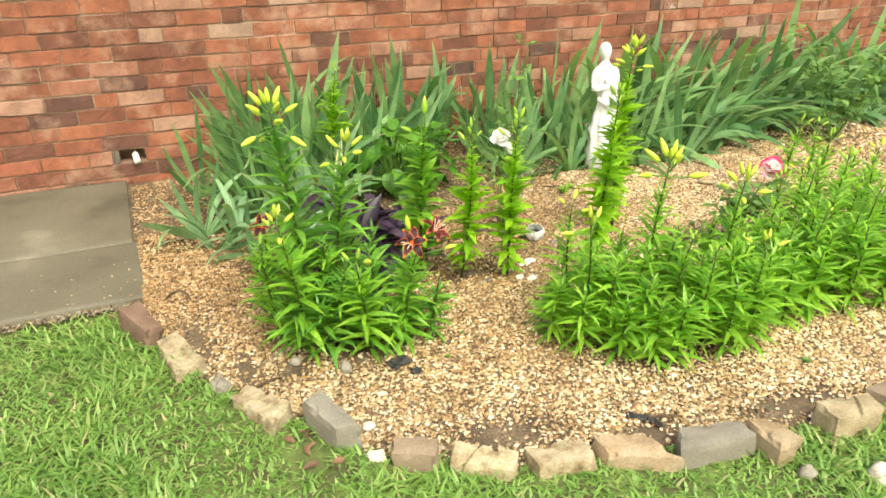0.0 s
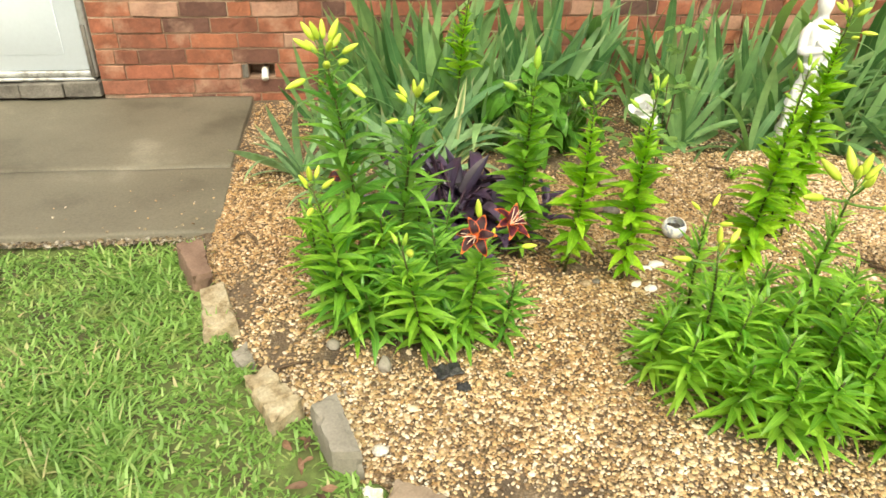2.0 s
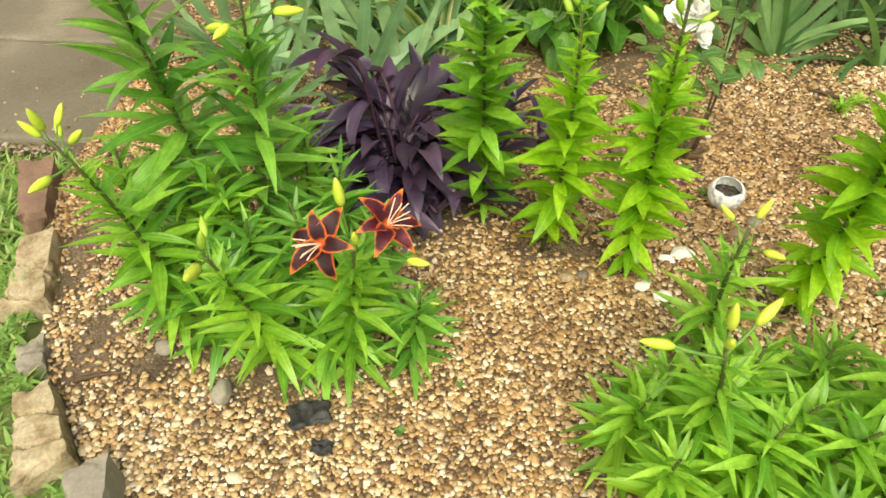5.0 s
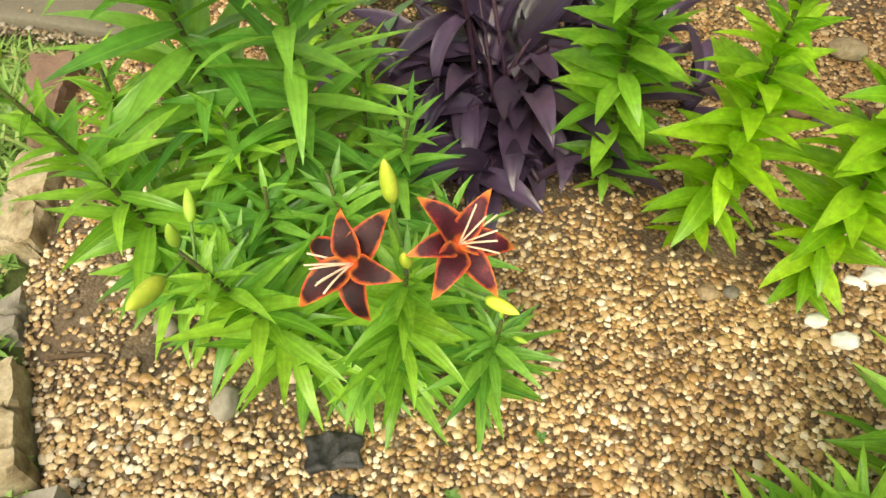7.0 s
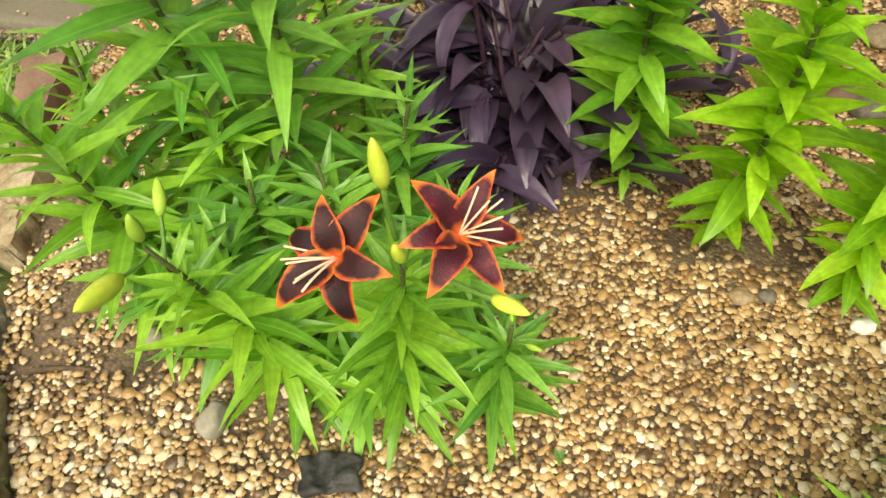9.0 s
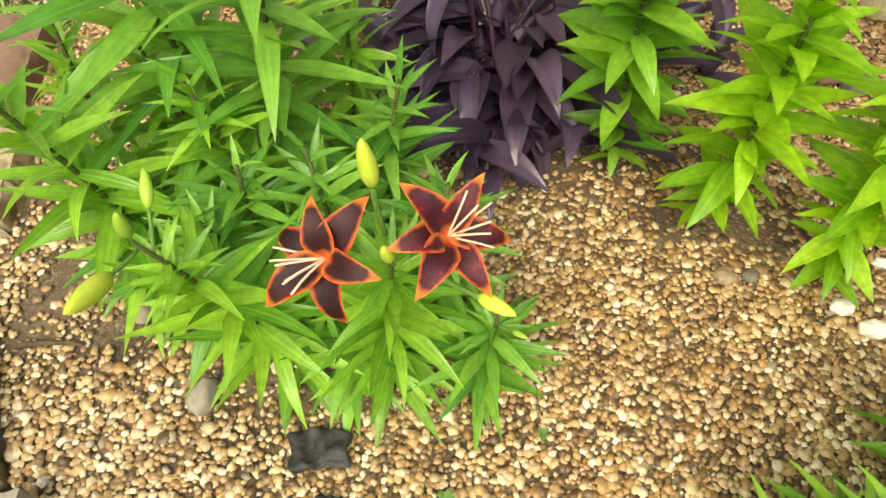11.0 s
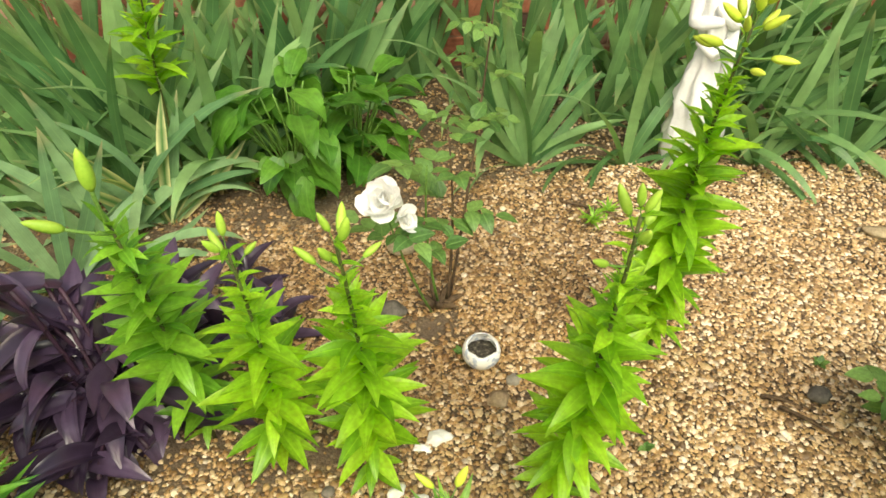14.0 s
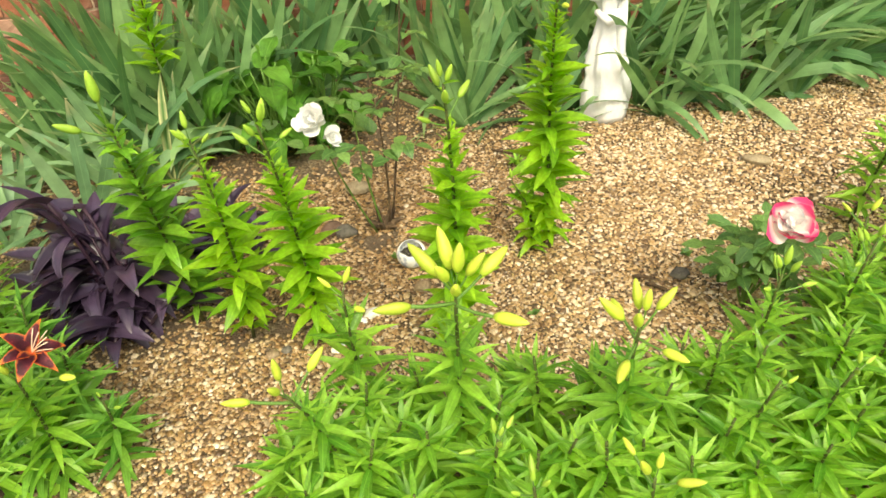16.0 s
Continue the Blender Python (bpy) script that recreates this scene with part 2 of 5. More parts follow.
LILY_MID = leaf_material("green_lily_leaf", (0.1, 0.29, 0.028), (0.31, 0.6, 0.062), (0.27, 0.51, 0.075), 0.32, 0.38, 3.0)
FRESH_DARK, FRESH_LIGHT, FRESH_RIB = (0.125, 0.325, 0.036), (0.41, 0.69, 0.092), (0.37, 0.63, 0.105)
LILY_FRESH = leaf_material("fresh_lily_leaf", FRESH_DARK, FRESH_LIGHT, FRESH_RIB, 0.32, 0.42, 3.0)
LILY_YELLOW = leaf_material("pale_lily_leaf", (0.165, 0.39, 0.022), (0.4, 0.68, 0.045), (0.36, 0.62, 0.06), 0.34, 0.42, 3.0)
IRIS = leaf_material("iris_leaf", (0.07, 0.185, 0.066), (0.265, 0.45, 0.178), (0.2, 0.36, 0.135), 0.38, 0.28, 9.0, tip=(0.3, 0.38, 0.17))
IRIS_BLUE = leaf_material("blue_iris_leaf", (0.115, 0.24, 0.11), (0.31, 0.49, 0.25), (0.24, 0.39, 0.18), 0.42, 0.25, 7.0, tip=(0.4, 0.38, 0.2))
IRIS_PALE = leaf_material("cream_striped_leaf", (0.56, 0.56, 0.24), (0.76, 0.74, 0.42), (0.08, 0.24, 0.06), 0.5, 0.25, 2.0, band=0.42)
CALLA = leaf_material("broad_leaf", (0.05, 0.17, 0.02), (0.15, 0.35, 0.045), (0.17, 0.36, 0.07), 0.38, 0.3, 6.0)
PURPLE = leaf_material("purple_leaf", (0.02, 0.012, 0.027), (0.088, 0.056, 0.108), (0.066, 0.042, 0.082), 0.3, 0.1, 2.0)
PURPLE.node_tree.nodes["Principled BSDF"].inputs["Specular IOR Level"].default_value = 0.6
ROSE_LEAF = leaf_material("rose_leaf", (0.07, 0.17, 0.04), (0.2, 0.36, 0.09), (0.2, 0.36, 0.1), 0.45, 0.25, 3.0)
STEM = rough_material("dark_lily_stem", [(0.3, (0.05, 0.045, 0.015)), (0.7, (0.11, 0.15, 0.035))], 12, 90, 0.6, 0.2, 0.001)
GREEN_STEM = rough_material("green_stem", [(0.3, (0.09, 0.2, 0.03)), (0.7, (0.17, 0.32, 0.06))], 20, 90, 0.55, 0.2, 0.001)
PURPLE_STEM = rough_material("purple_stem", [(0.3, (0.03, 0.014, 0.028)), (0.7, (0.07, 0.032, 0.055))], 20, 90, 0.5, 0.2, 0.001)
BARK = rough_material("woody_bark", [(0.3, (0.06, 0.04, 0.025)), (0.7, (0.17, 0.11, 0.06))], 30, 120, 0.9, 0.7, 0.002)
BUD_YELLOW = rough_material("yellow_bud", [(0.3, (0.4, 0.57, 0.045)), (0.7, (0.64, 0.72, 0.1))], 1.8, 14, 0.45, 0.1, 0.01, "object", 0.18, 0.08)
BUD_GREEN = rough_material("green_bud", [(0.3, (0.24, 0.44, 0.04)), (0.7, (0.41, 0.59, 0.08))], 1.8, 14, 0.5, 0.1, 0.01, "object", 0.18, 0.08)
FILAMENT = rough_material("peach_filament", [(0.3, (0.82, 0.55, 0.36)), (0.7, (0.93, 0.76, 0.6))], 30, 90, 0.5, 0.1, 0.001)
BLACK_PLASTIC = rough_material("black_film", [(0.3, (0.012, 0.012, 0.014)), (0.7, (0.06, 0.058, 0.055))], 40, 150, 0.6, 0.7, 0.006)


def tepal_material(name, tones):
    """Orange margin and tip round a maroon heart, by the petal's own UV."""
    m, t, b = nodes_of(name)
    uv = t.nodes.new("ShaderNodeUVMap")
    sep = t.nodes.new("ShaderNodeSeparateXYZ")
    t.links.new(uv.outputs[0], sep.inputs[0])
    wob = t.nodes.new("ShaderNodeMath")
    wob.operation = "MULTIPLY_ADD"
    t.links.new(noise_of(t, 9.0, 3), wob.inputs[0])
    wob.inputs[1].default_value = 0.16
    t.links.new(sep.outputs[0], wob.inputs[2])
    wob2 = t.nodes.new("ShaderNodeMath")
    wob2.operation = "SUBTRACT"
    t.links.new(wob.outputs[0], wob2.inputs[0])
    wob2.inputs[1].default_value = 0.08
    across = ramp(t, wob2.outputs[0], [(0.0, (0.15,) * 3), (0.15, (1,) * 3), (0.85, (1,) * 3), (1.0, (0.15,) * 3)])
    along = ramp(t, sep.outputs[1], [(0.06, (0,) * 3), (0.22, (1,) * 3), (0.8, (1,) * 3), (0.93, (0,) * 3)])
    heart = mixed(t, "MULTIPLY", 1.0, across, along)
    n = noise_of(t, 3.2, 3)
    dark = ramp(t, n, list(zip((0.35, 0.58, 0.74), tones)))
    edge = ramp(t, noise_of(t, 4.0, 2), [(0.35, (0.58, 0.07, 0.025)), (0.65, (0.84, 0.27, 0.05))])
    col = mixed(t, "MIX", heart, edge, dark)
    t.links.new(col, b.inputs["Base Color"])
    b.inputs["Roughness"].default_value = 0.45
    b.inputs["Specular IOR Level"].default_value = 0.25
    relief(t, b, noise_of(t, 40.0, 3), 0.2, 0.01)
    return m


def petal_material(name, inner, outer, at=0.5):
    m, t, b = nodes_of(name)
    uv = t.nodes.new("ShaderNodeUVMap")
    sep = t.nodes.new("ShaderNodeSeparateXYZ")
    t.links.new(uv.outputs[0], sep.inputs[0])
    col = ramp(t, sep.outputs[1], [(at - 0.1, inner), (at + 0.18, outer)])
    col = mixed(t, "MULTIPLY", 1.0, col, ramp(t, noise_of(t, 5.0, 4), [(0.3, (0.88,) * 3), (0.7, (1.05,) * 3)]))
    t.links.new(col, b.inputs["Base Color"])
    b.inputs["Roughness"].default_value = 0.6
    tr = t.nodes.new("ShaderNodeBsdfTranslucent")
    t.links.new(col, tr.inputs[0])
    mx = node(t, "ShaderNodeMixShader", Fac=0.18)
    t.links.new(b.outputs[0], mx.inputs[1])
    t.links.new(tr.outputs[0], mx.inputs[2])
    t.links.new(mx.outputs[0], t.nodes["Material Output"].inputs[0])
    return m


TEPAL = tepal_material("maroon_orange_petal", ((0.014, 0.004, 0.006), (0.04, 0.008, 0.01), (0.16, 0.03, 0.025)))
TEPAL_RED = tepal_material("crimson_orange_petal", ((0.022, 0.004, 0.007), (0.075, 0.008, 0.016), (0.36, 0.05, 0.05)))
ROSE_WHITE = petal_material("white_rose_petal", (0.92, 0.9, 0.8), (0.94, 0.94, 0.92), 0.3)
ROSE_PINK = petal_material("white_petal_pink_rim", (0.92, 0.86, 0.8), (0.8, 0.06, 0.22), 0.62)
STONE_CREAM = rough_material("cream_sandstone", [(0.3, (0.129, 0.090, 0.052)), (0.41, (0.292, 0.224, 0.129)), (0.5, (0.404, 0.331, 0.211)), (0.7, (0.482, 0.413, 0.288))], 19, 140, 0.9, 0.7, 0.006, "object", 0.1)
STONE_BROWN = rough_material("brown_grey_stone", [(0.25, (0.19, 0.135, 0.09)), (0.75, (0.33, 0.26, 0.19))], 10, 150, 0.88, 0.5, 0.004, "object", 0.1, 0.22)
STONE_TAN = rough_material("tan_sandstone", [(0.25, (0.172, 0.125, 0.073)), (0.5, (0.344, 0.275, 0.172)), (0.75, (0.456, 0.387, 0.267))], 13, 140, 0.9, 0.7, 0.006, "object", 0.15)
STONE_GREY = rough_material("grey_sandstone", [(0.25, (0.198, 0.176, 0.140)), (0.75, (0.306, 0.279, 0.230))], 9, 150, 0.85, 0.4, 0.003, "object", 0.12, 0.2)
STONE_RED = rough_material("reddish_brown_stone", [(0.25, (0.13, 0.078, 0.054)), (0.75, (0.23, 0.15, 0.108))], 11, 150, 0.9, 0.5, 0.004, "object", 0.12, 0.25)
STONE_ORANGE = rough_material("orange_tan_sandstone", [(0.3, (0.194, 0.128, 0.075)), (0.48, (0.343, 0.251, 0.154)), (0.7, (0.414, 0.334, 0.233))], 10, 140, 0.9, 0.6, 0.005, "object", 0.15)
STONE_WHITE = rough_material("chalky_white_stone", [(0.3, (0.42, 0.36, 0.26)), (0.5, (0.66, 0.62, 0.54)), (0.7, (0.8, 0.78, 0.73))], 16, 140, 0.85, 0.6, 0.004, "object", 0.08)
STONE_MOTTLED = rough_material("mortar_smeared_stone", [(0.3, (0.09, 0.08, 0.068)), (0.5, (0.17, 0.155, 0.13)), (0.66, (0.23, 0.21, 0.18)), (0.78, (0.42, 0.4, 0.37))], 11, 120, 0.9, 0.6, 0.004)
POTTING_SOIL = rough_material("potting_soil", [(0.3, (0.02, 0.018, 0.014)), (0.55, (0.07, 0.06, 0.045)), (0.72, (0.3, 0.27, 0.2))], 150, 400, 0.95, 0.8, 0.004)
SHELL_WHITE = rough_material("white_shell", [(0.3, (0.74, 0.73, 0.7)), (0.7, (0.86, 0.86, 0.84))], 40, 140, 0.5, 0.3, 0.002, grain=0.1)
STONE_DARK = rough_material("dark_grey_stone", [(0.25, (0.09, 0.08, 0.07)), (0.7, (0.2, 0.18, 0.15))], 20, 140, 0.75, 0.5, 0.003, "object", 0.2)

# ---------------------------------------------------------------- ground
WALL_Y = 3.89
EDGE = [(-1.35, 2.62), (-1.3, 2.6), (-1.28, 2.47), (-1.19, 2.18), (-1.1, 1.98), (-1.01, 1.85), (-0.86, 1.68), (-0.78, 1.53), (-0.67, 1.48), (-0.53, 1.37), (-0.335, 1.31), (-0.14, 1.26), (0.1, 1.2), (0.27, 1.15), (0.5, 1.14), (0.73, 1.14), (1.5, 1.15), (3.0, 1.3), (5.0, 1.6), (9.0, 1.9)]
EDGE_X, EDGE_Y = [p[0] for p in EDGE], [p[1] for p in EDGE]


def edge_y(x):
    """The bed's front edge."""
    return np.interp(x, EDGE_X, EDGE_Y)


def ground_noise(x, y):
    return 0.006 * np.sin(3.1 * x + 1.7 * y) * np.sin(2.3 * y - 1.1 * x) + 0.004 * np.sin(9 * x) * np.sin(8 * y + 1)


def lawn_z(x, y):
    slope = (edge_y(x + 0.02) - edge_y(x - 0.02)) / 0.04
    away = (edge_y(x) - y) / np.sqrt(1 + slope * slope)
    bank = np.where(away > 0, np.exp(-((away / 0.14) ** 2)), np.exp(-((away / 0.03) ** 2))) * np.clip((np.asarray(x) + 1.27) / 0.1, 0, 1)
    return -0.03 + (0.018 + 0.026 * np.clip((-0.62 - np.asarray(x)) / 0.15, 0, 1)) * bank + ground_noise(x, y) * 1.3 - 0.07 * np.clip((0.015 - away) / 0.03, 0, 1) * np.clip((np.asarray(x) + 1.27) / 0.03, 0, 1)


def grid_mesh(name, xs, ys_of, z_of):
    """A sheet of quads over columns xs; ys_of(x) gives the rows of a column."""
    verts, faces, n = [], [], len(ys_of(xs[0]))
    for x in xs:
        verts += [(x, y, z_of(x, y)) for y in ys_of(x)]
    for i in range(len(xs) - 1):
        for j in range(n - 1):
            a = i * n + j
            faces.append((a, a + n, a + n + 1, a + 1))
    me = bpy.data.meshes.new(name)
    me.from_pydata(verts, [], faces)
    me.shade_smooth()
    return me


lawn_xs = [-400, -100, -30, -10, *np.arange(-5, -2, 0.125), *np.arange(-2, 2, 0.05), *np.arange(2, 6.01, 0.125), 10, 30, 100, 400]
lawn_ys = [-400, -100, -30, -8, *np.arange(-4, 0, 0.125), *np.arange(0, 3, 0.05), *np.arange(3, 4.01, 0.125), 8, 30, 100, 400]
solid("ground", grid_mesh("ground", lawn_xs, lambda x: lawn_ys, lambda x, y: float(lawn_z(x, y)) if abs(x) < 20 and abs(y) < 20 else -0.03),
      TURF, "green turf soil reaching to the horizon", "ground", kind="structure")


def bed_z(x, y):
    inner = np.clip((y - edge_y(x) + 0.055) / 0.07, 0, 1)
    return -0.06 + 0.06 * inner + ground_noise(x, y)


BED_XS = np.concatenate([np.arange(-1.35, 3.0, 0.05), np.arange(3.0, 9.01, 0.3)])
solid("gravel_bed", grid_mesh("gravel_bed", BED_XS, lambda x: np.linspace(float(edge_y(x)) - 0.04, WALL_Y, 50), lambda x, y: float(bed_z(x, y)) - 0.004),
      SOIL, "brown soil of the flower bed under pea gravel", "flower bed", kind="structure")


def scatter_bed(step, x0, x1, y0, y1, share=1.0):
    """Places in the gravel bed on a shaken honeycomb, thinned out over the bare patches of soil."""
    gx, gy = np.meshgrid(np.arange(x0, x1, step), np.arange(y0, y1, step * 0.866))
    gx = gx + (np.arange(gx.shape[0]) % 2)[:, None] * step / 2
    x, y = gx.ravel(), gy.ravel()
    n = len(x)
    x, y = x + rng.uniform(-0.36, 0.36, n) * step, y + rng.uniform(-0.36, 0.36, n) * step
    keep = (y > edge_y(x) - 0.012) & (y < WALL_Y - 0.03) & (x > -1.27)
    bare = np.zeros(n)
    for cx, cy, rx, ry in ((-0.42, 1.42, 0.17, 0.085), (0.42, 1.2, 0.22, 0.06), (-1.0, 2.0, 0.045, 0.15), (-0.86, 1.95, 0.06, 0.05), (-0.05, 1.27, 0.12, 0.05), (-0.62, 2.0, 0.16, 0.12),
                           (0.3, 1.62, 0.25, 0.15), (-0.08, 2.3, 0.14, 0.05), (-0.4, 2.5, 0.22, 0.2), (0.2, 2.6, 0.08, 0.05), (-1.12, 2.2, 0.045, 0.2), (-0.78, 2.7, 0.13, 0.16), (0.02, 3.1, 0.3, 0.1), (-0.6, 3.02, 0.3, 0.12)):
        bare = np.maximum(bare, np.exp(-(((x - cx) / rx) ** 2 + ((y - cy) / ry) ** 2)))
    keep &= rng.uniform(0, 1, n) > np.minimum(bare * 1.05, 0.93)
    keep &= rng.uniform(0, 1, n) < share * np.where(y > 3.15, 0.4, 1.0)
    return x[keep], y[keep]


def pebbles(name, x, y, size, spread, material, label, base=None):
    """Many rounded pebbles as one mesh."""
    q = 5
    ring = np.arange(q) * 2 * np.pi / q
    v0 = np.concatenate([[[0, 0, 0.95]], np.stack([0.74 * np.cos(ring), 0.74 * np.sin(ring), 0 * ring + 0.66], 1), np.stack([np.cos(ring + np.pi / q), np.sin(ring + np.pi / q), 0 * ring - 0.2], 1)])
    f0 = np.array([f for k in range(q) for f in ((0, 1 + k, 1 + (k + 1) % q), (1 + k, 1 + q + k, 1 + (k + 1) % q), (1 + (k + 1) % q, 1 + q + k, 1 + q + (k + 1) % q))])
    n = len(x)
    r = size * np.exp(rng.normal(0, spread, n))
    s = np.stack([r * rng.uniform(1.0, 1.45, n), r * rng.uniform(0.8, 1.1, n), r * rng.uniform(0.38, 0.6, n)], 1)
    v = v0[None] * s[:, None] * rng.uniform(0.84, 1.16, (n, len(v0), 1))
    a, tilt = rng.uniform(0, 2 * np.pi, n), rng.normal(0, 0.22, n)
    ct, st = np.cos(tilt)[:, None], np.sin(tilt)[:, None]
    v = np.stack([v[..., 0] * ct - v[..., 2] * st, v[..., 1], v[..., 0] * st + v[..., 2] * ct], -1)
    ca, sa = np.cos(a)[:, None], np.sin(a)[:, None]
    v = np.stack([v[..., 0] * ca - v[..., 1] * sa, v[..., 0] * sa + v[..., 1] * ca, v[..., 2]], -1)
    v += np.stack([x, y, (bed_z(x, y) if base is None else base) + r * rng.uniform(-0.1, 0.45, n)], 1)[:, None]
    f = (f0[None] + (np.arange(n) * len(v0))[:, None, None]).reshape(-1, 3)
    me = bpy.data.meshes.new(name)
    me.vertices.add(n * len(v0))
    me.vertices.foreach_set("co", v.reshape(-1).astype(np.float32))
    me.loops.add(f.size)
    me.loops.foreach_set("vertex_index", f.reshape(-1).astype(np.int32))
    me.polygons.add(len(f))
    me.polygons.foreach_set("loop_start", (np.arange(len(f)) * 3).astype(np.int32))
    me.update(calc_edges=True)
    me.shade_smooth()
    return solid(name, me, material, label, "gravel", kind="stuff")


def pebble_material(name, tone):
    m, t, b = nodes_of(name)
    src = t.nodes.new("ShaderNodeNewGeometry").outputs["Random Per Island"]
    col = ramp(t, src, [(0.0, (0.1, 0.07, 0.045)), (0.13, (0.24, 0.165, 0.095)), (0.3, (0.39, 0.275, 0.15)), (0.5, (0.53, 0.39, 0.21)), (0.66, (0.64, 0.52, 0.34)),
                        (0.78, (0.7, 0.6, 0.45)), (0.94, (0.9, 0.85, 0.76)), (1.0, (0.3, 0.26, 0.22))])
    geo = t.nodes.new("ShaderNodeNewGeometry")
    n1 = node(t, "ShaderNodeTexNoise", Scale=260.0, Detail=3.0)
    n2 = node(t, "ShaderNodeTexNoise", Scale=5.0, Detail=4.0)
    for n in (n1, n2):
        t.links.new(geo.outputs["Position"], n.inputs["Vector"])
    col = mixed(t, "MULTIPLY", 1.0, col, ramp(t, n1.outputs[0], [(0.3, (0.78,) * 3), (0.7, (1.12,) * 3)]))
    col = mixed(t, "MULTIPLY", 1.0, col, ramp(t, n2.outputs[0], [(0.3, (0.72, 0.66, 0.58)), (0.6, (1.05, 1.03, 1.0))]))
    col = mixed(t, "MULTIPLY", 1.0, col, tone)
    t.links.new(col, b.inputs["Base Color"])
    b.inputs["Roughness"].default_value = 0.38
    relief(t, b, n1.outputs[0], 0.3, 0.002)
    return m


PEBBLE = pebble_material("pea_gravel", (0.95, 0.9, 0.82))
PEBBLE_PALE = pebble_material("pale_gravel_stone", (1.06, 0.98, 0.89))
PEBBLE_BROWN = pebble_material("iron_stained_gravel", (0.73, 0.605, 0.455))
NEAR_X, NEAR_Y = 1.3, 2.95
beds = []
for step, x0, x1, y0, y1, size, share in ((0.0091, -1.27, NEAR_X, 1.1, NEAR_Y, 0.0048, 0.98), (0.0095, -1.27, NEAR_X, 1.1, NEAR_Y, 0.0031, 0.6), (0.0096, -1.27, NEAR_X, NEAR_Y, WALL_Y, 0.0047, 0.97), (0.01, NEAR_X, 2.3, 1.1, WALL_Y, 0.005, 0.95), (0.016, 2.3, 3.6, 1.1, WALL_Y, 0.0075, 0.9)):
    x, y = scatter_bed(step, x0, x1, y0, y1, share)
    beds.append((x, y, np.full(len(x), size)))
px, py, grain = (np.concatenate([b[k] for b in beds]) for k in range(3))
rusty = rng.uniform(0, 1, len(px)) < np.clip((py - 1.95) / 0.6, 0, 1) * np.clip(1.2 - (px - 0.25) / 0.55, 0.12, 1) * 0.9 + 0.08 + 0.6 * np.exp(-(((px + 0.28) / 0.3) ** 2) - ((py - 1.95) / 0.28) ** 2)
pale = ~rusty & (rng.uniform(0, 1, len(px)) < np.clip((px - 0.3) / 0.5, 0, 0.9))
pebbles("pale_gravel", px[pale], py[pale], grain[pale], 0.25, PEBBLE_PALE, "pale pinkish pea gravel in the open part of the bed")
plain = ~rusty & ~pale
pebbles("pea_gravel", px[plain], py[plain], grain[plain], 0.25, PEBBLE, "tan and cream pea gravel covering the bed")
pebbles("rusty_gravel", px[rusty], py[rusty], grain[rusty], 0.24, PEBBLE_BROWN, "rust-brown pea gravel mixed into the bed")

# concrete walk beside the bed
slab = bmesh.new()
box(slab, -6.0, 2.615, -0.2, -1.262, 3.1095, 0.004, 0.006)
box(slab, -6.0, 3.1125, -0.2, -1.282, WALL_Y - 0.002, 0.006, 0.006)
bmesh.ops.subdivide_edges(slab, edges=[e for e in slab.edges if e.calc_length() > 0.3], cuts=24, use_grid_fill=True)
for v in slab.verts:
    if v.co.z > -0.1:
        v.co.z += 0.018 * max(0, v.co.y - 2.615) / 1.275
    v.co += Vector((0, 0, 1)) * 0.003 * noise.noise(v.co * 5) + Vector((1, 1, 0)) * 0.004 * noise.noise(v.co * 9)
    if v.co.y < 2.635:
        v.co += Vector((0, 1, -0.5)) * 0.014 * max(0, noise.noise(v.co * 17))
solid("pavement", slab, CONCRETE, "worn grey-brown concrete walk with a joint", "pavement", kind="structure")

PEBBLE_GREY = pebble_material("grey_grit", (0.42, 0.42, 0.4))
# pale crumbs strewn on the walk
cx = -1.3 - rng.exponential(0.5, 46)
pebbles("walk_crumbs", cx, 2.635 + np.abs(rng.normal(0, 0.22, 46)), 0.0032, 0.35, PEBBLE_PALE, "pale gravel crumbs strewn on the concrete walk", 0.009)
# grit and crumbs along the walk's broken front edge
gx = rng.uniform(-3.2, -1.27, 2600)
pebbles("edge_grit", gx, 2.607 - np.abs(rng.normal(0, 0.014, 2600)), 0.003, 0.55, PEBBLE_GREY, "grit and soil crumbs along the walk's broken edge", -0.022 + 0.014 * rng.uniform(0, 1, 2600))


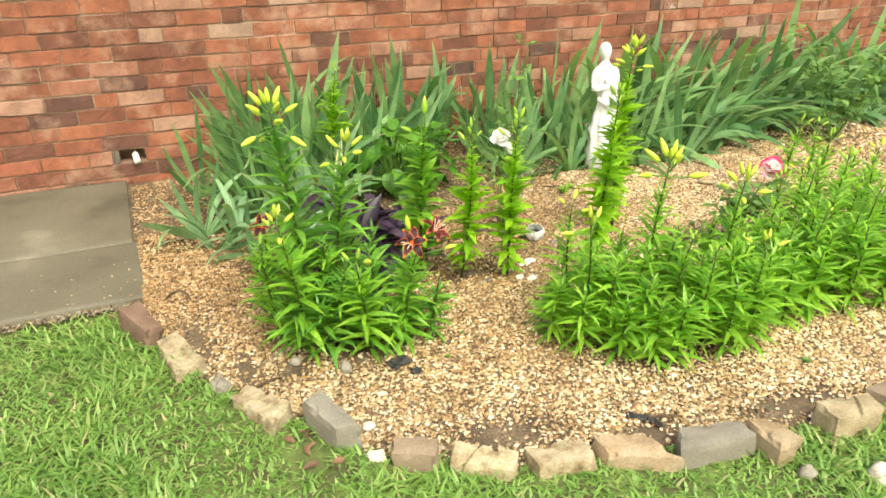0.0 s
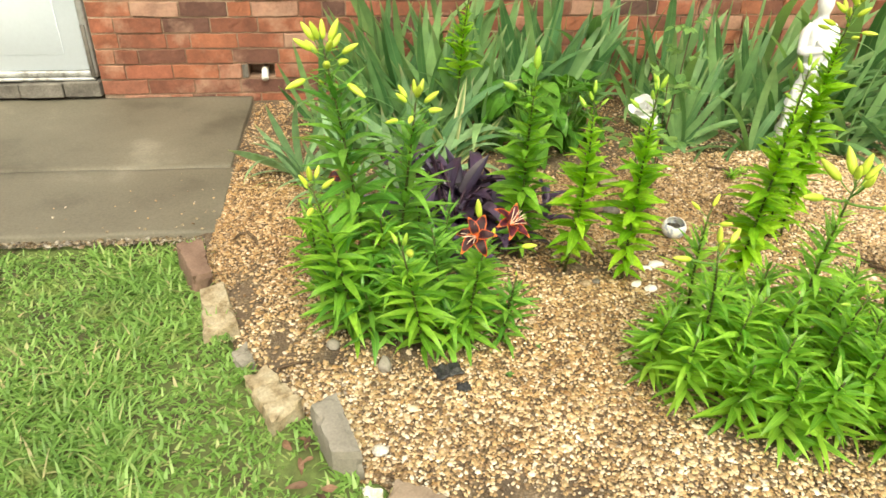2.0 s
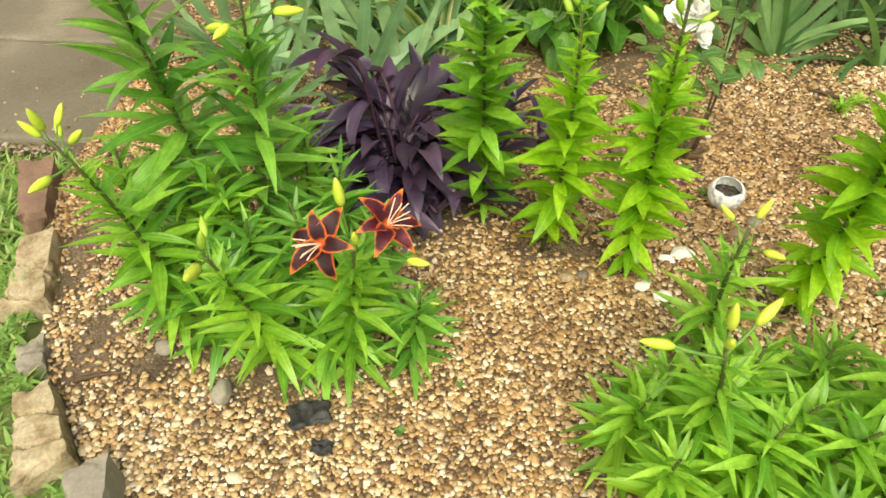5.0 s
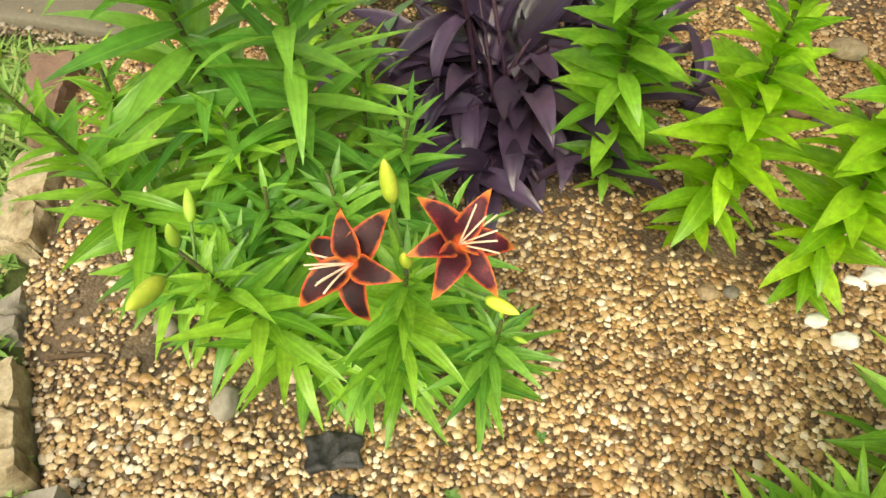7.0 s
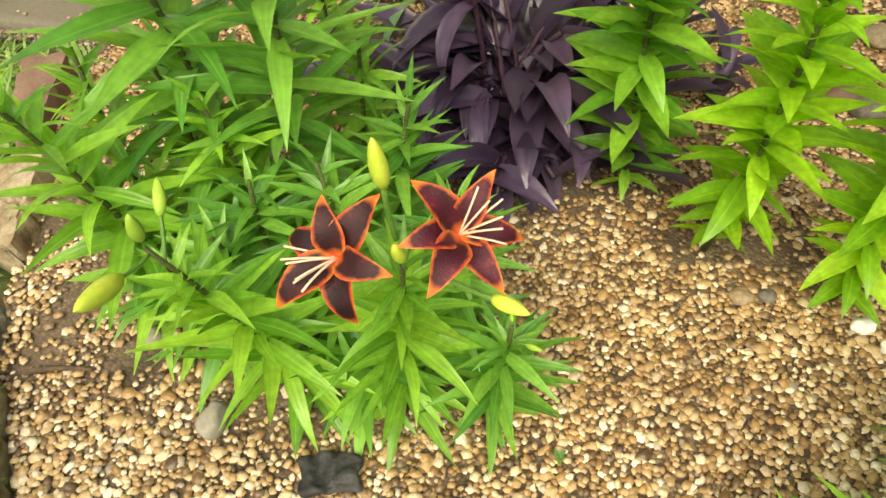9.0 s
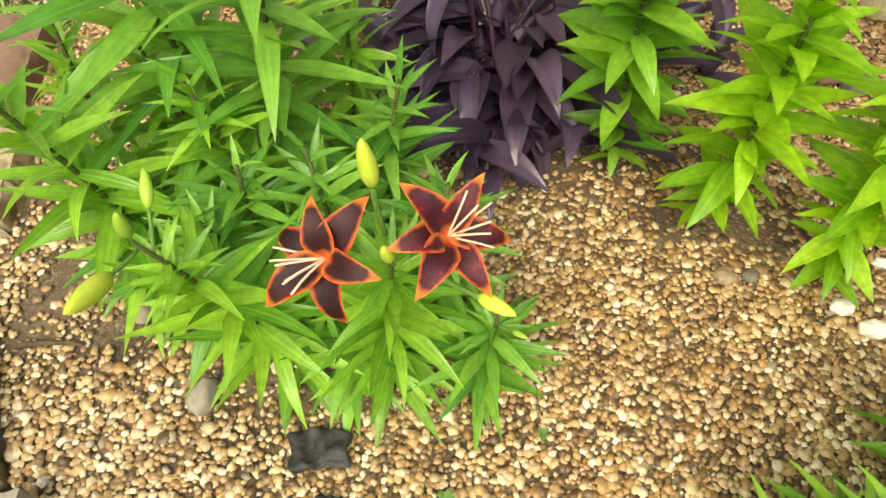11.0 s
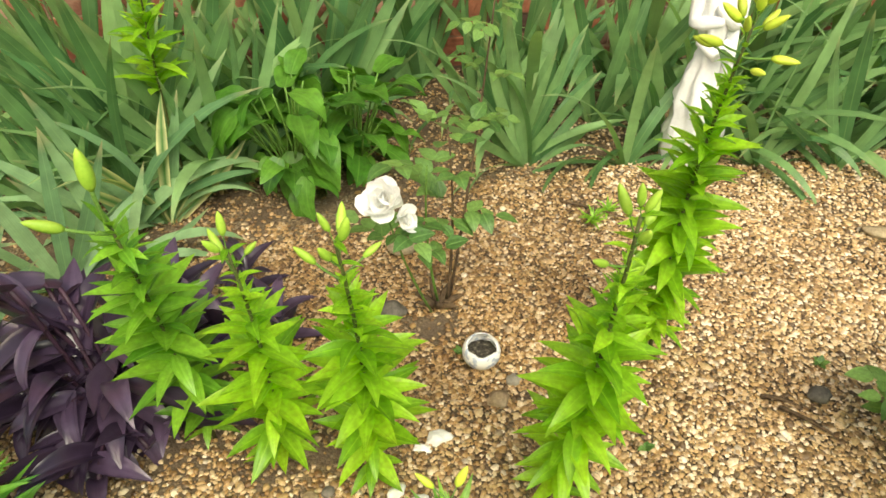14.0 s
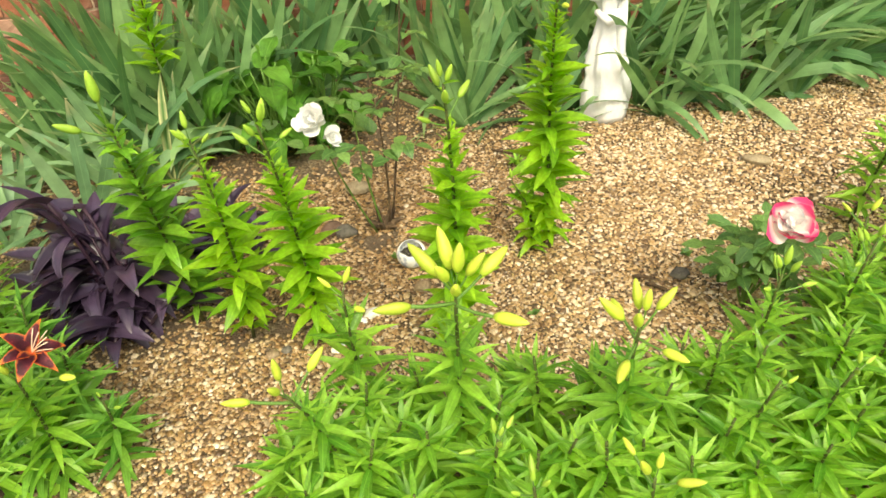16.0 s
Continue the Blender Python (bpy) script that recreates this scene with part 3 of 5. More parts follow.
# ---------------------------------------------------------------- lawn
def lawn_grass(n):
    x, y = rng.uniform(-3.4, 1.3, n), rng.uniform(0.2, 2.6, n)
    front = np.where(x < -1.29, 2.585, edge_y(x) - 0.02)
    keep = (y < front - rng.exponential(0.012, n)) & (rng.uniform(0, 1, n) < 0.35 + 0.65 * (y > 0.5))
    keep &= rng.uniform(0, 1, n) > 0.92 * np.exp(-(((x + 0.9) / 0.075) ** 2 + ((y - 1.56) / 0.075) ** 2) ** 2) + 0.7 * np.exp(-(((x + 1.42) / 0.1) ** 2 + ((y - 2.53) / 0.035) ** 2))
    x, y = x[keep], y[keep]
    n = len(x)
    length, width = rng.uniform(0.026, 0.068, n), rng.uniform(0.002, 0.0048, n)
    a, lean, curl = rng.uniform(0, 2 * np.pi, n), rng.uniform(0.6, 1.45, n), rng.uniform(0.2, 1.2, n)
    clump = 0.7 + 0.6 * (np.sin(5 * x + 2 * y) * np.sin(4 * y - x) > 0)
    length *= clump * np.where(x < -1.29, np.clip(0.45 + (front[keep] - y) / 0.09, 0.45, 1), np.clip(0.6 + (front[keep] - y) / 0.12, 0.6, 1))
    d = np.stack([np.cos(a), np.sin(a)], 1)
    side = np.stack([-d[:, 1], d[:, 0]], 1)
    pos = np.zeros((n, 2)); up = np.zeros(n)
    rows = []
    for k, w in enumerate((1.0, 0.95, 0.7, 0.0)):
        for s in ((-1, 1) if w else (0,)):
            rows.append(np.stack([x + pos[:, 0] + s * w * width * side[:, 0], y + pos[:, 1] + s * w * width * side[:, 1], lawn_z(x, y) + up - 0.004], 1))
        ang = lean + curl * k / 2.5
        pos = pos + d * (np.sin(ang) * length / 3)[:, None]
        up = np.maximum(up + np.cos(ang) * length / 3, 0.002)
    v = np.stack(rows, 1)
    f = np.array([[0, 1, 3], [0, 3, 2], [2, 3, 5], [2, 5, 4], [4, 5, 6]])
    f = (f[None] + (np.arange(n) * 7)[:, None, None]).reshape(-1, 3)
    me = bpy.data.meshes.new("lawn_grass")
    me.vertices.add(n * 7)
    me.vertices.foreach_set("co", v.reshape(-1).astype(np.float32))
    me.loops.add(f.size)
    me.loops.foreach_set("vertex_index", f.reshape(-1).astype(np.int32))
    me.polygons.add(len(f))
    me.polygons.foreach_set("loop_start", (np.arange(len(f)) * 3).astype(np.int32))
    me.update(calc_edges=True)
    me.shade_smooth()
    m, t, b = nodes_of("grass_blade")
    src = t.nodes.new("ShaderNodeNewGeometry")
    col = ramp(t, src.outputs["Random Per Island"], [(0.0, (0.14, 0.265, 0.048)), (0.5, (0.205, 0.37, 0.074)), (0.82, (0.275, 0.455, 0.115)), (0.95, (0.36, 0.45, 0.15)), (1.0, (0.5, 0.42, 0.23))])
    n1 = node(t, "ShaderNodeTexNoise", Scale=2.5, Detail=4.0)
    t.links.new(src.outputs["Position"], n1.inputs["Vector"])
    col = mixed(t, "MULTIPLY", 1.0, col, ramp(t, n1.outputs[0], [(0.3, (0.8, 0.85, 0.8)), (0.7, (1.15, 1.1, 1.1))]))
    n2 = node(t, "ShaderNodeTexNoise", Scale=7.0, Detail=5.0, Roughness=0.65)
    t.links.new(src.outputs["Position"], n2.inputs["Vector"])
    col = mixed(t, "MIX", ramp(t, n2.outputs[0], [(0.56, (0,) * 3), (0.72, (0.6,) * 3)]), col, (0.34, 0.31, 0.12))
    t.links.new(col, b.inputs["Base Color"])
    b.inputs["Roughness"].default_value = 0.5
    tr = t.nodes.new("ShaderNodeBsdfTranslucent")
    t.links.new(col, tr.inputs[0])
    mx = node(t, "ShaderNodeMixShader", Fac=0.3)
    t.links.new(b.outputs[0], mx.inputs[1])
    t.links.new(tr.outputs[0], mx.inputs[2])
    t.links.new(mx.outputs[0], t.nodes["Material Output"].inputs[0])
    solid("lawn_grass", me, m, "short green lawn grass with a few dry blades", "grass", kind="stuff")


lawn_grass(150000)

# ---------------------------------------------------------------- house wall and door
DOOR_X0, DOOR_X1, DOOR_Z = -2.93, -1.975, 2.15
wall = bmesh.new()
HOLE_X0, HOLE_X1, HOLE_Z0, HOLE_Z1 = -1.29, -1.168, 0.111, 0.176
box(wall, HOLE_X0, WALL_Y + 0.1, HOLE_Z0, HOLE_X1, WALL_Y + 0.25, HOLE_Z1)
for x0, x1, z0, z1 in ((DOOR_X1, HOLE_X0, -0.3, 2.7), (HOLE_X1, 9, -0.3, 2.7), (HOLE_X0, HOLE_X1, -0.3, HOLE_Z0), (HOLE_X0, HOLE_X1, HOLE_Z1, 2.7), (-7, DOOR_X0, -0.3, 2.7), (DOOR_X0, DOOR_X1, DOOR_Z, 2.7), (DOOR_X0, DOOR_X1, -0.3, 0.0)):
    box(wall, x0, WALL_Y + 0.0085, z0, x1, WALL_Y + 0.25, z1)
wall_north = solid("wall_north", wall, MORTAR, "red brick house wall with tan mortar joints", "wall", kind="structure", smooth=False)
roof = box(bmesh.new(), -7, WALL_Y - 0.02, 2.7, 9, WALL_Y + 3.0, 2.9, 0.01)
solid("eaves", roof, WHITE_PAINT, "white painted eaves board over the brick wall", "eaves", kind="structure", smooth=False)

# door with threshold
door = thing("door_1", (DOOR_X1, WALL_Y, 0.032), "closed white storm door with aluminium sill", "door", kind="structure")
WIDE = DOOR_X1 - DOOR_X0
for x0, x1, dy, dz in ((-0.165, -0.002, 0.0, 0.004), (-0.36, -0.169, -0.006, 0.0), (-0.6, -0.364, -0.002, -0.004), (-WIDE, -0.604, -0.005, 0.0)):
    sill_block = box(bmesh.new(), x0, -0.03 + dy, 0.005, x1, 0.24, 0.072 + dz, 0.004)
    bmesh.ops.subdivide_edges(sill_block, edges=[e for e in sill_block.edges if e.calc_length() > 0.04], cuts=5, use_grid_fill=True)
    for v in sill_block.verts:
        v.co += Vector((0, noise.noise(v.co * 22), 0.6 * noise.noise(v.co * 22 + Vector((3, 0, 0))))) * 0.0035
    part("threshold", sill_block, STONE_MOTTLED, door, "rough grey mortar-smeared threshold block", smooth=False)
part("sill", box(bmesh.new(), -WIDE + 0.003, -0.012, 0.077, -0.02, 0.1, 0.093, 0.004), ALUMINIUM, door, "dull aluminium sill")
for x0, x1 in ((-0.032, -0.003), (-WIDE + 0.003, -WIDE + 0.032)):
    part("jamb", box(bmesh.new(), x0, -0.014, 0.095, x1, 0.1, DOOR_Z - 0.032 - 0.005, 0.004), ALUMINIUM, door, "grey aluminium jamb")
leaf_door = part("door_leaf", box(bmesh.new(), -WIDE + 0.035, 0.0, 0.125, -0.036, 0.04, DOOR_Z - 0.032 - 0.03, 0.004), WHITE_PAINT, door, "white enamelled door leaf")
part("bottom_rail", box(bmesh.new(), -WIDE + 0.035, -0.008, 0.097, -0.036, 0.03, 0.123, 0.003), ALUMINIUM, door, "aluminium bottom sweep")
for z0, z1 in ((0.2, 0.95), (1.05, 1.95)):
    part("panel", box(bmesh.new(), -WIDE + 0.13, -0.006, z0, -0.13, 0.002, z1, 0.005), WHITE_PAINT, leaf_door)
part("door_handle", tube(bmesh.new(), bend((-WIDE + 0.09, -0.01, 0.95), (-WIDE + 0.09, -0.01, 1.1), (0, -0.06, 0)), [0.007] * 7), ALUMINIUM, leaf_door, "aluminium pull handle")
latch = box(bmesh.new(), -0.03, -0.022, 0.1, -0.012, -0.01, 0.34, 0.003)
part("weather_strip", latch, STONE_DARK, door, "dark rubber weather strip")

# weep pipe at the foot of the wall
pipe = bmesh.new()
tube(pipe, [(-0.002, 0.09, 0.0), (0, 0, 0), (0.002, -0.03, -0.012), (0.004, -0.05, -0.022)], [0.0165] * 4, 14)
solid("drain_pipe", pipe, PVC, "short white plastic drain pipe poking out of the brick wall", "pipe", m=pose(-1.216, WALL_Y + 0.02, 0.138))


# ---------------------------------------------------------------- edging stones
def edging_stone(at, angle, length, w0, w1, skew0, skew1, height, material, label, seed, cracks=(), slope=0.0, top=0.02, rough=1.0):
    """A quarried block: two ends of their own width and slant, split faces, knocked edges and open cracks."""
    r = random.Random(seed)
    off = Vector((seed * 3.7, seed * 1.3, seed * 0.7))
    nx, ny, nz = max(10, int(length / 0.0055)), 11, 7
    bm = bmesh.new()
    verts = {}

    def corner(i, j, k):
        if (i, j, k) not in verts:
            u, v, w = i / nx, j / ny - 0.5, k / nz
            width, skew = w0 + (w1 - w0) * u, skew0 + (skew1 - skew0) * u
            flare = 1 + 0.1 * (1 - w)
            p = Vector(((u - 0.5) * length + skew * v, v * width * flare, (w - 1) * height + slope * v * w))
            # edges knocked off where two or three faces meet
            near = sorted((min(u, 1 - u) * length, min(v + 0.5, 0.5 - v) * width, (1 - w) * height + (0.05 if w < 0.5 else 0)))
            chip = max(0, 0.02 - near[1] - 0.6 * near[0]) * (0.22 + 1.6 * max(0, noise.noise(p * 26 + off) - 0.02))
            p -= Vector((p.x * 0.6, p.y, (w - 0.5) * 0.05)).normalized() * chip * 0.75
            q = p * 20 + off
            p += Vector((noise.noise(q), noise.noise(q + Vector((5, 0, 0))), noise.noise(q + Vector((0, 7, 0))) * w)) * 0.002 * rough
            p += Vector((noise.noise(q * 3.1), noise.noise(q * 3.1 + Vector((5, 0, 0))), noise.noise(q * 3.1 + Vector((0, 7, 0))))) * 0.0009 * rough
            for c in cracks:
                d = abs(u - c - 0.2 * v - 0.02 * noise.noise(q)) * length
                p.z -= 0.017 * max(0, 1 - d / 0.0055) * w
                p.y -= 0.006 * max(0, 1 - d / 0.007) * (1 if v > 0 else -1) * abs(2 * v) ** 3
            verts[i, j, k] = bm.verts.new(p)
        return verts[i, j, k]

    for i in range(nx):
        for j in range(ny):
            bm.faces.new([corner(*c) for c in ((i, j, nz), (i + 1, j, nz), (i + 1, j + 1, nz), (i, j + 1, nz))])
            bm.faces.new([corner(*c) for c in ((i, j, 0), (i, j + 1, 0), (i + 1, j + 1, 0), (i + 1, j, 0))])
        for k in range(nz):
            bm.faces.new([corner(*c) for c in ((i, 0, k), (i + 1, 0, k), (i + 1, 0, k + 1), (i, 0, k + 1))])
            bm.faces.new([corner(*c) for c in ((i, ny, k), (i, ny, k + 1), (i + 1, ny, k + 1), (i + 1, ny, k))])
    for j in range(ny):
        for k in range(nz):
            bm.faces.new([corner(*c) for c in ((0, j, k), (0, j, k + 1), (0, j + 1, k + 1), (0, j + 1, k))])
            bm.faces.new([corner(*c) for c in ((nx, j, k), (nx, j + 1, k), (nx, j + 1, k + 1), (nx, j, k + 1))])
    bmesh.ops.recalc_face_normals(bm, faces=bm.faces)
    return solid("edging_stone", bm, material, label, "edging stone", "stones along the bed's edge", m=pose(*at, top, r.uniform(-3, 3), r.uniform(-3, 3), angle), smooth=False)


edging_stone((-1.28, 2.374), -68.9, 0.203, 0.081, 0.059, 0.001, -0.004, 0.120, STONE_RED, "reddish-brown rectangular edging stone beside the concrete walk", 1, top=0.055)
edging_stone((-1.184, 2.138), -75.5, 0.211, 0.074, 0.097, -0.011, -0.002, 0.100, STONE_CREAM, "pale tan sandstone edging stone cracked across", 2, (0.48, 0.88), slope=0.01, rough=1.4, top=0.036)
edging_stone((-1.085, 1.93), -67, 0.078, 0.05, 0.046, -0.025, -0.017, 0.07, STONE_GREY, "small rough grey edging stone", 3, (0.5,), top=0.03, rough=4.0)
edging_stone((-0.998, 1.778), -59.9, 0.186, 0.065, 0.091, 0.004, -0.023, 0.100, STONE_CREAM, "cream and tan edging stone with layered cracks", 4, (0.35, 0.72), slope=0.012, rough=1.6, top=0.042)
edging_stone((-0.84, 1.617), -71.4, 0.182, 0.068, 0.063, -0.006, 0.028, 0.150, STONE_GREY, "smooth grey block edging stone set lengthwise", 5, top=0.078)
edging_stone((-0.765, 1.462), -34, 0.062, 0.03, 0.046, -0.021, -0.025, 0.06, STONE_WHITE, "small chalky white edging stone", 6, slope=0.02, top=0.015, rough=4.5)
edging_stone((-0.671, 1.42), -30.5, 0.120, 0.053, 0.050, -0.000, 0.006, 0.131, STONE_BROWN, "brown-grey blocky edging stone", 7, slope=0.02, top=0.056)
edging_stone((-0.512, 1.34), -33.5, 0.174, 0.053, 0.046, -0.001, 0.003, 0.105, STONE_CREAM, "yellowish layered sandstone edging stone", 8, (0.3,), slope=0.03, top=0.03)
edging_stone((-0.321, 1.28), -11.7, 0.163, 0.080, 0.089, -0.019, -0.013, 0.100, STONE_CREAM, "cream squarish sandstone edging stone", 9, top=0.025)
edging_stone((-0.146, 1.22), -25.9, 0.172, 0.074, 0.086, -0.035, -0.088, 0.111, STONE_ORANGE, "large orange-tan sandstone edging stone with a pointed end", 10, slope=0.012, top=0.036)
edging_stone((0.071, 1.158), -10.2, 0.207, 0.090, 0.069, 0.044, -0.012, 0.125, STONE_GREY, "flat grey edging stone with rounded corners", 11, top=0.05)
edging_stone((0.219, 1.098), -10.4, 0.072, 0.119, 0.089, -0.025, -0.037, 0.133, STONE_ORANGE, "rusty brown edging stone set crosswise", 12, top=0.058)
edging_stone((0.49, 1.09), -7, 0.172, 0.085, 0.078, 0.0, 0.01, 0.135, STONE_TAN, "thick tan sandstone edging stone", 13, (0.6,), top=0.06)
edging_stone((0.725, 1.125), 4, 0.15, 0.085, 0.08, -0.01, 0.02, 0.1, STONE_BROWN, "brownish weathered edging stone", 14, top=0.026)


# ---------------------------------------------------------------- plants
LILY_LEAVES = [as_mesh(blade(w, d, f, 0.3, 6, 0.5, 0.0, 1.35), "leaf") for w, d, f in ((0.096, 0.3, 0.35), (0.088, 0.45, 0.3), (0.1, 0.65, 0.35), (0.092, 0.1, 0.4), (0.088, 0.9, 0.25))]
WIDE_LEAVES = [as_mesh(blade(w, d, f, 0.34, 7, 0.5, 0.0, 1.5), "leaf") for w, d, f in ((0.165, 0.35, 0.35), (0.15, 0.55, 0.3), (0.16, 0.8, 0.3), (0.17, 0.15, 0.4))]
DEEP_LEAVES = [m.copy() for m in LILY_LEAVES]
for me in LILY_LEAVES:
    me.materials.append(LILY)
for me in DEEP_LEAVES:
    me.materials.append(LILY_DEEP)
FRESH_LEAVES = [m.copy() for m in DEEP_LEAVES]
for me in FRESH_LEAVES:
    me.materials.clear()
    me.materials.append(LILY_FRESH)
FRESH_CROWD = leaf_material("crowded_fresh_leaf", FRESH_DARK, FRESH_LIGHT, FRESH_RIB, 0.34, 0.42, 3.0, "island")
LILY_CROWD = leaf_material("crowded_lily_leaf", LEAF_DARK, LEAF_LIGHT, LEAF_RIB, 0.34, 0.4, 3.0, "island")
DEEP_CROWD = leaf_material("crowded_deep_leaf", DEEP_DARK, DEEP_LIGHT, DEEP_RIB, 0.36, 0.35, 3.0, "island")
WIDE_PALE = [m.copy() for m in WIDE_LEAVES]
for me in WIDE_LEAVES:
    me.materials.append(LILY_MID)
for me in WIDE_PALE:
    me.materials.append(LILY_YELLOW)


def bud_mesh():
    """A lily bud of length 1 along y with three seams."""
    bm = bmesh.new()
    rings, sides = 9, 12
    grid = []
    for i in range(rings + 1):
        s = i / rings
        r = 0.172 * (math.sin(math.pi * min(1, s * 0.98 + 0.02) ** 0.8)) ** 0.62 * (1 - 0.15 * s) + 0.012
        grid.append([bm.verts.new((r * (1 - 0.09 * abs(math.sin(1.5 * a))) * math.cos(a), s, r * (1 - 0.09 * abs(math.sin(1.5 * a))) * math.sin(a))) for a in (2 * math.pi * k / sides for k in range(sides))])
    for r0, r1 in zip(grid, grid[1:]):
        for k in range(sides):
            bm.faces.new((r0[k], r0[(k + 1) % sides], r1[(k + 1) % sides], r1[k]))
    bm.faces.new(grid[0][::-1])
    bm.faces.new(grid[-1])
    bmesh.ops.recalc_face_normals(bm, faces=bm.faces)
    return as_mesh(bm, "bud")


BUDS = {"yellow": bud_mesh(), "green": bud_mesh()}
BUDS["yellow"].materials.append(BUD_YELLOW)
BUDS["green"].materials.append(BUD_GREEN)
PEDICEL = as_mesh(tube(bmesh.new(), bend((0, 0, 0), (0, 1, 0), (0, 0, -0.12), 5), [0.06] * 5), "pedicel")
PEDICEL.materials.append(GREEN_STEM)


def lily_bud(plant, at, azimuth, lift, size, colour, reach=0.03):
    m = aim(at, azimuth, lift, 1)
    part("pedicel", PEDICEL, GREEN_STEM, plant, m=m @ Matrix.Diagonal((reach * 0.7, reach, reach * 0.7, 1)))
    tip = m @ Vector((0, reach * 0.97, 0))
    part("bud", BUDS[colour], BUD_YELLOW, plant, m=aim(tip, azimuth, lift + rnd.uniform(-8, 8), size))


def joined_leaves(name, pieces, material, parent):
    """Leaves too crowded to pick apart, as one mesh under their plant."""
    verts, faces, uvs = [], [], []
    for me, m in pieces:
        first = len(verts)
        verts += [m @ v.co for v in me.vertices]
        faces += [[first + k for k in p.vertices] for p in me.polygons]
        uvs += [d.uv.copy() for d in me.uv_layers[0].data]
    me = bpy.data.meshes.new(name)
    me.from_pydata(verts, [], faces)
    layer = me.uv_layers.new(name="UVMap")
    for d, uv in zip(layer.data, uvs):
        d.uv = uv
    me.shade_smooth()
    return tagged(part(name, me, material, parent, "crowded lower leaves"), kind="stuff")


def lily(base, top, leaves, length, label, buds=0, colour="yellow", bud_size=0.045, meshes=LILY_LEAVES, bow=0.03, bare=0.06, seed=0, spray=35, crown=0.75, group="lilies in the bed", raceme=0.03, filler=False):
    """A lily: a stem, whorled leaves in a spiral, and buds along the stem's last stretch (raceme)."""
    r = random.Random(seed)
    b, t = Vector((*base, float(bed_z(*base)) - 0.01)), Vector(top)
    plant = thing("lily_plant", b, label, "lily", group)
    side = Vector((t.x - b.x, t.y - b.y, 0)) * -0.35 + Vector((r.uniform(-bow, bow), r.uniform(-bow, bow), 0))
    line = bend((0, 0, 0), t - b, side, 9)
    part("stem", tube(bmesh.new(), line, [0.0048 - 0.0024 * i / 8 for i in range(9)]), STEM, plant)

    def on_stem(s):
        k = min(int(s * 8), 7)
        return line[k].lerp(line[k + 1], s * 8 - k)

    height = (t - b).length
    turn = r.uniform(0, 360)
    slim = meshes in (LILY_LEAVES, DEEP_LEAVES, FRESH_LEAVES)
    leaves = int(leaves * (1.55 if slim else 1.3))
    rosette = 11 if not buds else 6
    last = 1 - (raceme if buds else 0) / height
    crowded = []
    for i in range(leaves):
        s = bare + (last - bare) * ((i + 0.5) / leaves) ** 0.85
        if i >= leaves - rosette:
            s = last - 0.006 * (leaves - i) / height
        turn += 137.5 + r.uniform(-14, 14)
        u = s / last
        size = (1.16 if slim else 1.16) * length * (0.72 + 0.5 * math.sin(math.pi * min(1, u * 1.05 + 0.08)) ** 0.7) * r.uniform(0.82, 1.15)
        if not slim:
            size *= 0.6 + 0.4 * min(1, u / 0.35)
        if u > crown:
            size *= 1 - 0.5 * (u - crown) / (1 - crown) * (1.0 if buds else 0.5)
        lift = (-2 + 48 * u if slim else -4 + 52 * u) + r.uniform(-20, 20)
        if i >= leaves - rosette:
            lift = 66 - 56 * (leaves - i) / rosette + r.uniform(-10, 10)
        m = aim(on_stem(s), turn, lift, size, r.uniform(-26, 26))
        if filler and u < 0.62:
            crowded.append((meshes[r.randrange(len(meshes))], m))
        else:
            part("leaf", meshes[r.randrange(len(meshes))], LILY, plant, m=m)
    if crowded:
        joined_leaves("lower_leaves", crowded, FRESH_CROWD if meshes is FRESH_LEAVES else LILY_CROWD if meshes is LILY_LEAVES else DEEP_CROWD, plant)
    for i in range(buds):
        u = i / max(1, buds - 1)
        s = 1 - raceme * 0.95 * u / height
        turn += 137.5 + r.uniform(-20, 20)
        lift = 80 - (20 + spray) * u ** 0.8 - (18 if u > 0.7 and buds > 4 else 0) + r.uniform(-9, 9)
        lily_bud(plant, on_stem(s), turn, lift, bud_size * r.uniform(0.75, 1.1), colour, bud_size * (0.5 + 0.65 * u) * r.uniform(0.8, 1.2))
    if raceme > 0.05:
        # small bracts between the buds
        for i in range(7):
            turn += 137.5
            part("bract", meshes[r.randrange(len(meshes))], LILY, plant, m=aim(on_stem(1 - raceme * 0.95 * i / 6 / height), turn, r.uniform(10, 45), length * r.uniform(0.3, 0.5)))
    return plant


def tepal_mesh(width, curl):
    bm = blade(width, curl, 0.42, 0.42, 10, 0.2, 0.03, 1.5)
    return as_mesh(bm, "petal")


TEPALS = [tepal_mesh(0.225, 1.5), tepal_mesh(0.19, 1.2), tepal_mesh(0.21, 2.0)]
for me in TEPALS:
    me.materials.append(TEPAL)
RED_TEPALS = [m.copy() for m in TEPALS]
for me in RED_TEPALS:
    me.materials.clear()
    me.materials.append(TEPAL_RED)
FILAMENTS = as_mesh(tube(bmesh.new(), bend((0, 0, 0), (0, 1, 0), (0, 0, 0.16), 5), [0.022] * 5, 5), "filament")
FILAMENTS.materials.append(FILAMENT)


